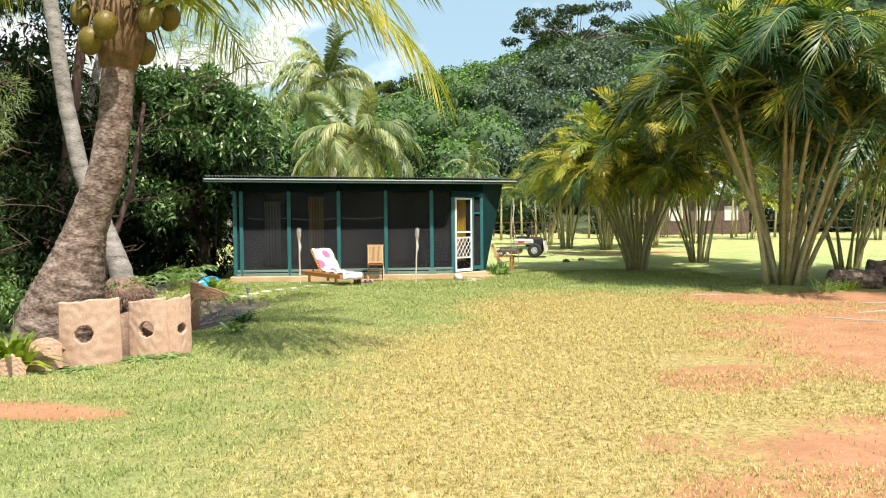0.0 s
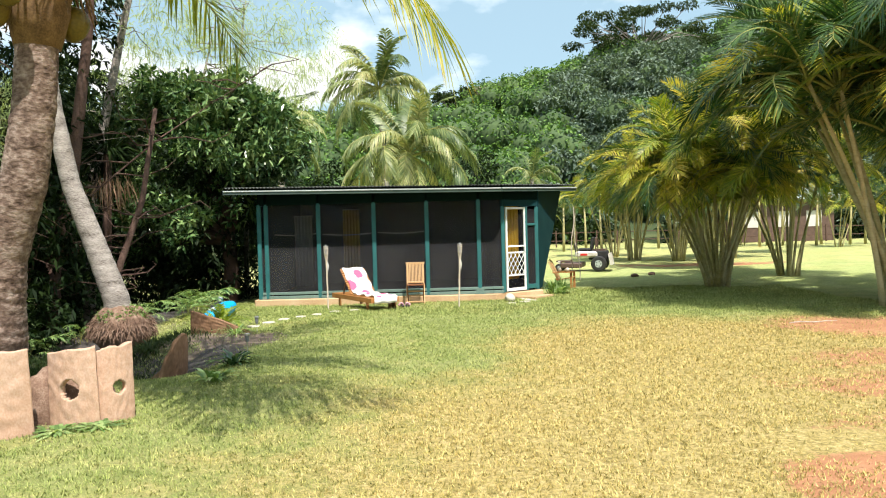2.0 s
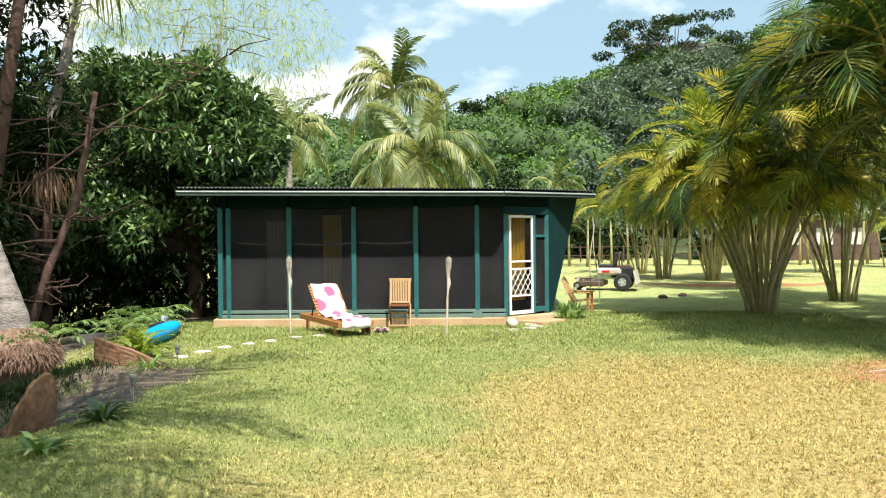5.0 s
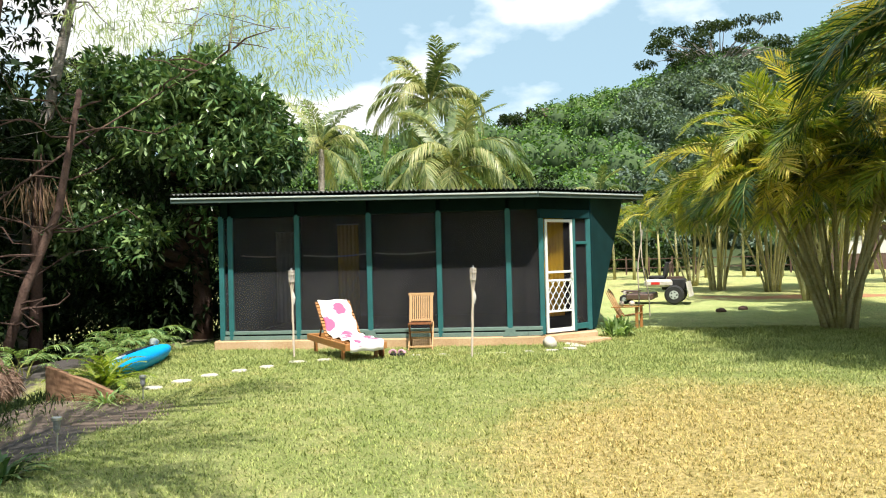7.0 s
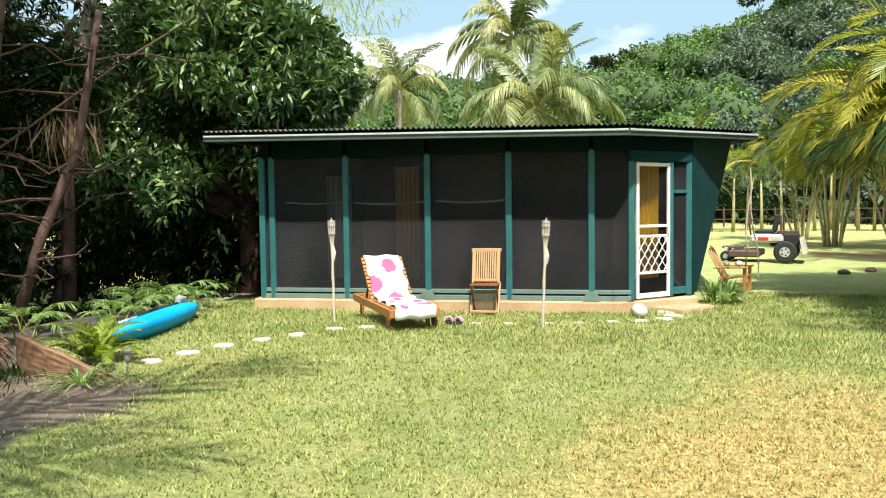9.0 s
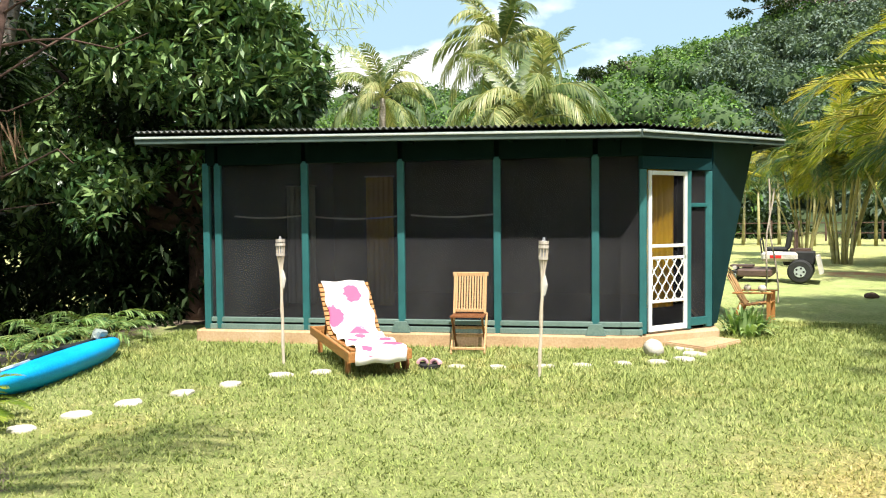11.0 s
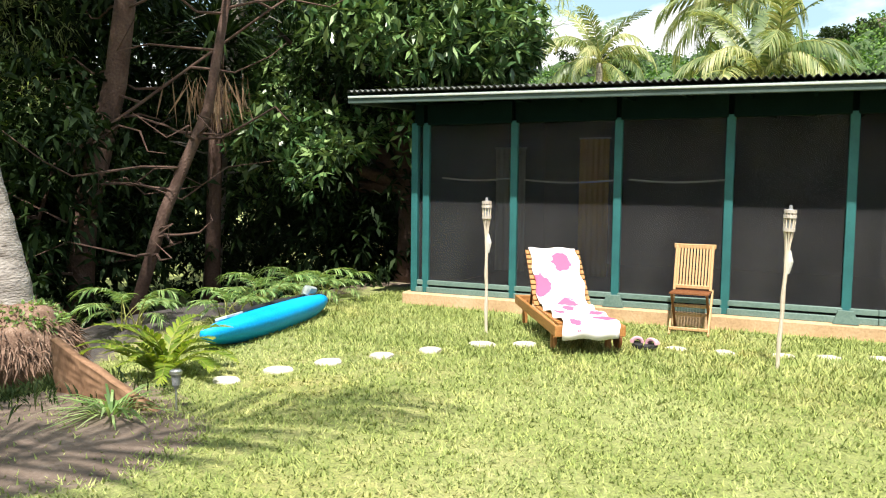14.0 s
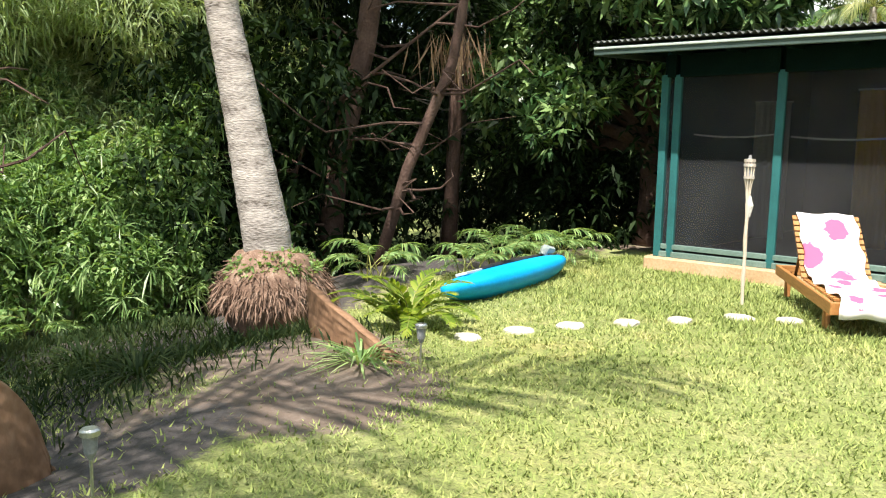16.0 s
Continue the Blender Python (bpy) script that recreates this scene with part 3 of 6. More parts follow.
# ---- ground ----
gx = np.unique(np.concatenate([np.linspace(-400, -40, 19), np.linspace(-40, -9, 20), np.linspace(-9, 12, 120), np.linspace(12, 60, 40), np.linspace(60, 400, 18)]))
gy = np.unique(np.concatenate([np.linspace(-300, -10, 12), np.linspace(-10, 26, 180), np.linspace(26, 70, 50), np.linspace(70, 260, 60), np.linspace(260, 900, 8)]))
GX, GY = np.meshgrid(gx, gy)
gv = np.stack([GX, GY, ground_height(GX, GY)], -1).reshape(-1, 3)
gi = np.arange(len(gx) * len(gy)).reshape(len(gy), len(gx))
gf = np.stack([gi[:-1, :-1], gi[:-1, 1:], gi[1:, 1:], gi[1:, :-1]], -1).reshape(-1, 4)
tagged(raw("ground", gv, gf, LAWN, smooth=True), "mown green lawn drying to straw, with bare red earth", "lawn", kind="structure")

# ---- the screened cabin ----
HOUSE = pose(-5.46, 20.72, -0.1, 0, 0, 4.9) @ Matrix.Scale(1.05, 4)
house = thing("screened_cabin", HOUSE, "single-storey teal cabin with dark insect screens and corrugated roof", "house")
DW_DEG = 42
DW = radians(DW_DEG)
CORNER = Vector((5.42, 0.0, 0.0))
ALONG = Vector((math.cos(DW), math.sin(DW), 0))


def slab_outline(bm, pts, z0, z1):
    low, high = [bm.verts.new((*p, z0)) for p in pts], [bm.verts.new((*p, z1)) for p in pts]
    k = len(pts)
    bm.faces.new(list(reversed(low)))
    bm.faces.new(high)
    for j in range(k):
        bm.faces.new((low[j], low[(j + 1) % k], high[(j + 1) % k], high[j]))


b_end = CORNER + ALONG * 1.22
bm = bmesh.new()
slab_outline(bm, [(-0.13, -0.12), (5.3, -0.12), (b_end.x + 0.12, b_end.y - 0.14), (6.6, 5.2), (-0.2, 5.2)], -0.3, 0.165)
bmesh.ops.bevel(bm, geom=[e for e in bm.edges], offset=0.02, segments=1, affect="EDGES")
part("floor_slab", bm, CONCRETE, house, "earth-stained concrete slab")
for u in (0.0, 0.155, 1.33, 2.575, 3.765, 4.93):
    w = 0.085 if u == 0.0 else 0.056
    bar("post", (u, 0, 0.165), (u, 0, 2.3), w, 0.09, TEAL, house)
for u in (2.575, 4.93):
    bm = bmesh.new()
    slab_outline(bm, [(u - 0.12, -0.11), (u + 0.12, -0.11), (u + 0.12, -0.048), (u - 0.12, -0.048)], 0.168, 0.3)
    for v in bm.verts:
        if v.co.z > 0.25:
            v.co.x = u + (v.co.x - u) * 0.6
    part("post_foot", bm, GREYGREEN, house, "pale grey-green post foot")
posts = (0.155, 1.33, 2.575, 3.765, 4.93)
# screened bays; the last two meet at a bend without a post
FOLD, FACET = Vector((5.22, 0.0)), Vector((5.47, 0.03))
bays = [(Vector((a + 0.028, 0.0)), Vector((b - 0.028, 0.0))) for a, b in zip((0.0,) + posts, posts)]
bays += [(Vector((4.958, 0.0)), FOLD), (FOLD, FACET)]
for a, b in bays:
    bar("bottom_rail", (*a, 0.29), (*b, 0.29), 0.06, 0.06, GREYGREEN, house)
    bar("sill", (*a, 0.2), (*b, 0.2), 0.09, 0.07, GREYGREEN, house)
    bm = bmesh.new()
    box(bm, (0, 0.012, 0), ((b - a).length, 0.006, 1.96), bevel=0)
    ob = part("screen", bm, SCREEN, house, "dark insect screen")
    mid = (a + b) / 2
    ob.matrix_basis = pose(mid.x, mid.y, 1.29, 0, 0, math.degrees(math.atan2(b.y - a.y, b.x - a.x)))
    bar("header", (*a, 2.4), (*b, 2.4), 0.1, 0.26, EAVE_SHADE_GREEN, house)
bar("header", (-0.05, 0.06, 2.4), (5.47, 0.06, 2.4), 0.02, 0.26, EAVE_SHADE_GREEN, house)


def on_door(s, z, off=0.0):
    p = CORNER + ALONG * s
    return (p.x + math.sin(DW) * off, p.y - math.cos(DW) * off, z)


for s in (0.08, 0.84, 1.22):
    bar("post", on_door(s, 0.18), on_door(s, 2.12), 0.09, 0.085, TEAL, house)
# teal header, the eave's shadow put into its colour
bar("header", on_door(0.035, 2.2), on_door(1.24, 2.2), 0.088, 0.15, SHADED_TEAL, house)
bar("header", on_door(0.035, 2.41), on_door(1.24, 2.41), 0.09, 0.26, EAVE_SHADE_GREEN, house)
bar("mid_rail", on_door(0.885, 1.7), on_door(1.175, 1.7), 0.06, 0.05, TEAL, house)
bar("bottom_rail", on_door(0.885, 0.26), on_door(1.175, 0.26), 0.06, 0.1, TEAL, house)
for z0, z1 in ((0.31, 1.675), (1.725, 2.12)):
    bm = bmesh.new()
    box(bm, (0, 0, 0), (0.3, 0.006, z1 - z0), bevel=0)
    ob = part("screen", bm, SCREEN, house)
    ob.matrix_basis = Matrix.Translation(on_door(1.03, (z0 + z1) / 2)) @ pose(0, 0, 0, 0, 0, DW_DEG)

door = new("screen_door")
door.parent = house
door.matrix_basis = Matrix.Translation(on_door(0.15, 0.19, 0.02)) @ pose(0, 0, 0, 0, 0, DW_DEG)
door["label"] = "white screen door with a wavy lattice panel"
DWID, DHEI = 0.655, 1.915


def door_bar(name, x0, x1, z0, z1, mat=WHITE, d=0.035):
    bm = bmesh.new()
    box(bm, ((x0 + x1) / 2, 0, (z0 + z1) / 2), (x1 - x0, d, z1 - z0))
    return part(name, bm, mat, door)


door_bar("stile", 0, 0.05, 0, DHEI)
door_bar("stile", DWID - 0.05, DWID, 0, DHEI)
for z0, z1 in ((0.0, 0.07), (0.34, 0.375), (0.86, 0.895), (1.0, 1.04), (DHEI - 0.05, DHEI)):
    door_bar("rail", 0.05, DWID - 0.05, z0, z1, d=0.03)
for z0, z1 in ((0.07, 0.34), (0.375, 0.86), (0.895, 1.0), (1.04, DHEI - 0.05)):
    bm = bmesh.new()
    box(bm, (DWID / 2, 0.008, (z0 + z1) / 2), (DWID - 0.1, 0.004, z1 - z0), bevel=0)
    part("screen", bm, DOOR_SCREEN, door)
for k in range(9):
    bm = bmesh.new()
    x = 0.05 + (DWID - 0.1) * k / 8
    sg = 1 if k % 2 else -1
    pts = [(min(max(x + sg * 0.031 * math.sin(j / 18 * 5 * math.pi), 0.052), DWID - 0.052), -0.008, 0.377 + 0.481 * j / 18) for j in range(19)]
    tube(bm, pts, 0.008, 6)
    part("lattice_strand", bm, WHITE, door)
bm = bmesh.new()
box(bm, (0.61, -0.03, 0.96), (0.03, 0.03, 0.12))
part("door_handle", bm, WHITE, door)

# tapering side panel beyond the door
bm = bmesh.new()
WING = Vector((math.cos(radians(64)), math.sin(radians(64)), 0))
t0, t1 = Vector(on_door(1.27, 0.2)), Vector(on_door(1.27, 2.5))
t2, foot = t1 + WING * 1.8 + Vector((0, 0, 0.07)), t0 + WING * 0.16
ring = [Vector(t0), Vector(foot), Vector(t2), Vector(t1)]
off = Vector((WING.y, -WING.x, 0)) * 0.03
va, vb = [bm.verts.new(p + off) for p in ring], [bm.verts.new(p - off) for p in ring]
bm.faces.new(va)
bm.faces.new(list(reversed(vb)))
for j in range(4):
    bm.faces.new((va[j], va[(j + 1) % 4], vb[(j + 1) % 4], vb[j]))
part("side_panel", bm, SHADED_TEAL, house, "teal plywood panel that tapers to the ground")

# closing walls, inner floor and back
bm = bmesh.new()
slab_outline(bm, [(0.08, 0.08), (5.42, 0.08), (b_end.x - 0.05, b_end.y + 0.02), (6.35, 5.0), (0.08, 5.0)], 0.166, 0.18)
part("floor_shade_sheet", bm, ROOM_SHADE, house, "floor sheet coloured near black as the room's shade")
for a, b in (((0, 0.06), (0, 5.1)), ((0, 5.1), (6.45, 5.1)), ((6.45, 5.1), (6.38, 0.93))):
    bm = bmesh.new()
    va, vb = Vector((*a, 0)), Vector((*b, 0))
    ln, an = (vb - va).length, math.degrees(math.atan2(vb.y - va.y, vb.x - va.x))
    box(bm, (0, 0, 0), (ln, 0.08, 2.4 if a != (0, 5.1) else 2.62))
    ob = part("wall", bm, ROOM_SHADE if a == (0, 5.1) else SHADED_TEAL, house)
    ob.matrix_basis = Matrix.Translation((va + vb) / 2 + Vector((0, 0, 1.37 if a != (0, 5.1) else 1.48))) @ pose(0, 0, 0, 0, 0, an)

for u, v0 in ((0.0, 0.1), (6.44, 1.0)):
    bm = bmesh.new()
    va = [bm.verts.new((u + d, v, z)) for d in (-0.03, 0.03) for v, z in ((v0, 2.5), (5.06, 2.5), (5.06, 2.76), (v0, 2.56))]
    for q in ((0, 1, 2, 3), (7, 6, 5, 4), (0, 4, 5, 1), (1, 5, 6, 2), (2, 6, 7, 3), (3, 7, 4, 0)):
        bm.faces.new([va[w] for w in q])
    part("gable_board", bm, SHADED_TEAL, house)

# roof: corrugated sheet cut to the eaves
EL, EC, ER, EB = (-0.62, -0.6), (5.42, -0.56), (7.5, 2.1), 5.6


def eave_z(u, v):
    return 2.63 - 0.0131 * (u + 0.62) + 0.0446 * (v + 0.6)


us = np.arange(EL[0], ER[0], 0.0127)
vfront = np.where(us < EC[0], np.interp(us, [EL[0], EC[0]], [EL[1], EC[1]]), EC[1] + (us - EC[0]) / (ER[0] - EC[0]) * (ER[1] - EC[1])) - 0.05
wave = 0.016 * np.sin(us * 2 * math.pi / 0.076)
top_f = np.stack([us, vfront, eave_z(us, vfront) + wave + 0.026], 1)
top_b = np.stack([us, np.full_like(us, EB), eave_z(us, EB) + wave + 0.026], 1)
thick = np.array([0, 0, 0.005])
rv = np.concatenate([top_f, top_b, top_f - thick, top_b - thick])
k = len(us)
i = np.arange(k - 1)
raw("roof", rv, np.concatenate([np.stack([i, i + 1, k + i + 1, k + i], 1), np.stack([2 * k + i, 3 * k + i, 3 * k + i + 1, 2 * k + i + 1], 1), np.stack([i, 2 * k + i, 2 * k + i + 1, i + 1], 1)]), ROOF, house, "dark corrugated metal roof", True)


def eave_pt(p, dz, inset=0.0):
    return (p[0], p[1] + inset, eave_z(*p) + dz)


for (p, q) in ((EL, EC), (EC, ER)):
    bar("fascia_board", eave_pt(p, -0.075), eave_pt(q, -0.075), 0.04, 0.1, FASCIA, house)
    n2 = Vector((q[0] - p[0], q[1] - p[1])).normalized()
    sh = Vector((n2.y, -n2.x)) * 0.03
    bar("fascia_trim", (p[0] + sh.x, p[1] + sh.y, eave_z(*p) - 0.05), (q[0] + sh.x, q[1] + sh.y, eave_z(*q) - 0.05), 0.02, 0.028, TRIM, house, "pale strip along the eave")
bar("fascia_board", eave_pt(EL, -0.075), eave_pt((EL[0], EB), -0.075), 0.04, 0.1, FASCIA, house)
bar("fascia_board", eave_pt(ER, -0.075), eave_pt((ER[0], EB), -0.075), 0.04, 0.1, FASCIA, house)
bm = bmesh.new()
slab_outline(bm, [(EL[0] + 0.05, EL[1] + 0.05), (EC[0], EC[1] + 0.05), (ER[0] - 0.05, ER[1] + 0.02), (ER[0] - 0.05, EB), (EL[0] + 0.05, EB)], 0, 0.02)
for v in bm.verts:
    v.co.z += eave_z(v.co.x, v.co.y) - 0.06
part("soffit", bm, EAVE_SHADE_GREEN, house)
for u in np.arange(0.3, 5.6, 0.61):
    bar("rafter", (u, -0.5, eave_z(u, -0.5) - 0.1), (u, 5.0, eave_z(u, 5.0) - 0.1), 0.045, 0.08, EAVE_SHADE_GREEN, house)

# cloths hung inside, seen through the screens
def hanging(name, c, width, height, rz, mat, label):
    bm = bmesh.new()
    cols = 26
    rows = [[bm.verts.new((width * (a / cols - 0.5), 0.03 * math.sin(a * 1.3) + 0.012 * math.sin(a * 3.1 + z), height * (0.5 - z))) for a in range(cols + 1)] for z in (0, 0.5, 1)]
    for r0, r1 in zip(rows, rows[1:]):
        for a in range(cols):
            bm.faces.new((r0[a], r0[a + 1], r1[a + 1], r1[a]))
    bmesh.ops.solidify(bm, geom=bm.faces[:], thickness=0.006)
    ob = part(name, bm, mat, None, "", True)
    ob.matrix_world = HOUSE @ pose(*c, 0, 0, rz)
    bm2 = bmesh.new()
    tube(bm2, [(-width * 0.55, 0, height / 2), (width * 0.55, 0, height / 2)], 0.012, 6)
    part("curtain_rail", bm2, STEEL, ob)
    return tagged(ob, label, "curtain")


# pale tubes added behind the screens to draw a reflected streak
for k, (a, b, z) in enumerate(((0.3, 1.25, 1.62), (1.4, 2.5, 1.6), (2.66, 3.7, 1.61))):
    bm = bmesh.new()
    tube(bm, [(a + (b - a) * j / 8, 0.16, z - 0.03 * math.sin(math.pi * j / 8)) for j in range(9)], 0.011, 5)
    part("reflection_streak", bm, PALE_CLOTH, house, "pale cord standing for a streak of reflection across the screens")
hanging("door_curtain", on_door(0.54, 1.3, -0.16), 0.5, 1.7, DW_DEG, CURTAIN, "yellow curtain hanging inside behind the screen door")
hanging("curtain", (1.9, 1.5, 1.25), 0.4, 1.85, 0, CURTAIN, "yellow curtain hanging inside the dim cabin")
hanging("pale_curtain", (0.75, 1.4, 1.2), 0.42, 1.7, 5, PALE_CLOTH, "pale cloth hanging inside the dim cabin")

# ---- path of stepping stones ----
STONES = []


def stone(x, y, s, seed, rz):
    STONES.append((x, y, s * 0.85))
    r = random.Random(seed)
    s *= 0.68
    bm = bmesh.new()
    pts = [(s * (1 + r.uniform(-0.16, 0.16)) * math.cos(a) * 1.15, s * (1 + r.uniform(-0.16, 0.16)) * math.sin(a)) for a in (j * math.pi / 5 + 0.2 for j in range(10))]
    slab_outline(bm, pts, -0.06, 0.022)
    bmesh.ops.bevel(bm, geom=bm.edges[:], offset=0.01, segments=1, affect="EDGES")
    ob = part("stepping_stone", bm, STONE)
    ob.matrix_world = pose(x, y, float(ground_height(x, y)), 0, 0, rz)
    return tagged(ob, "flat pale stepping stone set in the lawn", "stone", "stepping stone path")


for j, (x, y, s) in enumerate(((-4.1, 15.98, 0.14), (-3.96, 16.39, 0.15), (-3.79, 16.79, 0.15), (-3.6, 17.27, 0.15), (-3.41, 17.75, 0.15), (-3.16, 18.28, 0.16), (-2.82, 18.5, 0.15), (-1.59, 19.2, 0.14), (-1.18, 19.3, 0.15), (-0.71, 19.58, 0.14), (-0.35, 19.82, 0.14), (0.06, 20.08, 0.14), (0.44, 20.26, 0.16), (0.74, 20.5, 0.17), (0.86, 20.85, 0.19), (0.8, 21.22, 0.2))):
    stone(x, y, s, j, j * 37)
bm = bmesh.new()
slab_outline(bm, [(-0.45, -0.3), (0.42, -0.28), (0.45, 0.25), (-0.4, 0.3)], -0.05, 0.06)
bmesh.ops.bevel(bm, geom=bm.edges[:], offset=0.015, segments=2, affect="EDGES")
ob = part("door_step", bm, CONCRETE)
ob.matrix_world = pose(1.0, 21.55, -0.08, 0, 0, 56)
tagged(ob, "low worn concrete step in front of the screen door", "step")
for x, y, r0 in ((0.4, 20.72, 0.12),):
    bm = bmesh.new()
    bmesh.ops.create_icosphere(bm, subdivisions=3, radius=r0)
    for v in bm.verts:
        v.co *= 1 + 0.18 * noise.noise(v.co * 9)
        v.co.z *= 0.9
    ob = part("round_stone", bm, STONE, smooth=True)
    ob.matrix_world = pose(x, y, 0.0)
    tagged(ob, "pale round stone beside the door step", "stone")

# ---- lounger and towel ----
LP = pose(-2.13, 18.35, 0, 0, 0, 125)
lounger = thing("sun_lounger", LP, "teak sun lounger with raised slatted back", "sun lounger")
LW, LL, LZ, HINGE, BACK = 0.6, 2.05, 0.22, 1.06, 0.75
BA = radians(43)
for sd in (-1, 1):
    bar("side_rail", (0, sd * LW / 2, LZ), (LL, sd * LW / 2, LZ), 0.035, 0.1, TEAK, lounger)
for x in (0.32, LL - 0.3):
    for sd in (-1, 1):
        bar("leg", (x, sd * (LW / 2 - 0.045), 0.0), (x, sd * (LW / 2 - 0.045), LZ + 0.03), 0.05, 0.06, TEAK, lounger)
bar("end_rail", (0.02, -LW / 2, LZ), (0.02, LW / 2, LZ), 0.035, 0.1, TEAK, lounger)
bar("end_rail", (LL - 0.02, -LW / 2, LZ), (LL - 0.02, LW / 2, LZ), 0.035, 0.1, TEAK, lounger)
for j in range(12):
    x = 0.08 + j * 0.085
    bar("slat", (x, -LW / 2 + 0.02, LZ + 0.06), (x, LW / 2 - 0.02, LZ + 0.06), 0.058, 0.018, TEAK, lounger)
for j in range(11):
    d = 0.04 + j * 0.07
    x, z = HINGE + d * math.cos(BA), LZ + 0.06 + d * math.sin(BA)
    bm = bmesh.new()
    box(bm, (0, 0, 0), (0.05, LW - 0.02, 0.018))
    ob = part("slat", bm, TEAK, lounger)
    ob.matrix_basis = pose(x, 0, z, 0, -43, 0)
for sd in (-1, 1):
    y = sd * (LW / 2 - 0.09)
    bar("back_rail", (HINGE, y, LZ + 0.035), (HINGE + BACK * math.cos(BA), y, LZ + 0.035 + BACK * math.sin(BA)), 0.03, 0.045, TEAK_DARK, lounger)
    bar("back_prop", (HINGE + 0.4, y, LZ + 0.38), (HINGE + 0.62, y, LZ - 0.02), 0.025, 0.03, TEAK_DARK, lounger)
bm = bmesh.new()
tube(bm, [(0.3, -LW / 2 - 0.02, 0.1), (0.3, -LW / 2 - 0.05, 0.1)], 0.1, 18)
wheel_l = part("wheel", bm, TEAK_DARK, lounger)
bm = bmesh.new()
tube(bm, [(0.3, -LW / 2 - 0.045, 0.1), (0.3, -LW / 2 - 0.065, 0.1)], 0.025, 10)
part("hub", bm, TEAK, wheel_l)

prof = [(-0.045, LZ - 0.07), (-0.048, LZ - 0.01), (-0.04, LZ + 0.05), (0.0, LZ + 0.083)] + [(x, LZ + 0.085 + 0.012 * math.sin(x * 15)) for x in np.linspace(0.1, HINGE - 0.05, 16)] + [(HINGE + d * math.cos(BA) - 0.018, LZ + 0.09 + d * math.sin(BA)) for d in np.linspace(0.06, BACK + 0.01, 16)]
cum = np.concatenate([[0], np.cumsum([math.hypot(b[0] - a[0], b[1] - a[1]) for a, b in zip(prof, prof[1:])])])
tv = []
for j, (x, z) in enumerate(prof):
    for yy in np.linspace(-1, 1, 15):
        wd = LW / 2 - 0.05 + 0.012 * math.sin(j * 0.9 + yy)
        tv.append((x + 0.008 * math.sin(yy * 7 + j), yy * wd, z + 0.008 * math.sin(yy * 5 + j * 0.8) + 0.006))
nt = len(prof)
ti = np.arange(nt * 15).reshape(nt, 15)
towel = raw("beach_towel", np.array(tv), np.stack([ti[:-1, :-1], ti[:-1, 1:], ti[1:, 1:], ti[1:, :-1]], -1).reshape(-1, 4), TOWEL, smooth=True)
towel.matrix_world = LP
sol = towel.modifiers.new("thick", "SOLIDIFY")
sol.thickness, sol.offset = 0.008, 1.0
tagged(towel, "white towel with magenta blotches draped over the lounger", "towel")

# ---- folding chair ----
chair = thing("folding_chair", pose(-1.755, 20.45, -0.08, 0, 0, 6), "pale teak folding chair with slatted back", "chair")
CW = 0.4
for sd in (-1, 1):
    x = sd * CW / 2
    bar("leg", (x, -0.16, 0), (x, 0.17, 0.46), 0.024, 0.04, TEAK_PALE, chair)
    bar("leg", (x * 0.9, 0.2, 0), (x * 0.9, -0.2, 0.46), 0.024, 0.04, TEAK_DARK, chair)
    bar("back_upright", (x * 0.94, 0.06, 0.46), (x * 0.94, 0.2, 0.94), 0.03, 0.035, TEAK_PALE, chair)
bar("top_rail", (-CW / 2 - 0.02, 0.2, 0.935), (CW / 2 + 0.02, 0.2, 0.935), 0.028, 0.05, TEAK_PALE, chair)
bar("back_rail", (-CW / 2, 0.075, 0.5), (CW / 2, 0.075, 0.5), 0.024, 0.04, TEAK_PALE, chair)
for j in range(11):
    x = (j - 5) * 0.0325
    bar("back_slat", (x, 0.08, 0.5), (x, 0.195, 0.92), 0.02, 0.012, TEAK_PALE, chair)
for j in range(7):
    y = -0.2 + j * 0.056
    bar("seat_slat", (-CW / 2, y, 0.455), (CW / 2, y, 0.455), 0.042, 0.016, TEAK_DARK, chair)
for y, z in ((-0.15, 0.07), (0.05, 0.2), (0.0, 0.3)):
    bar("stretcher", (-CW / 2, y, z), (CW / 2, y, z), 0.022, 0.035, TEAK_PALE, chair)


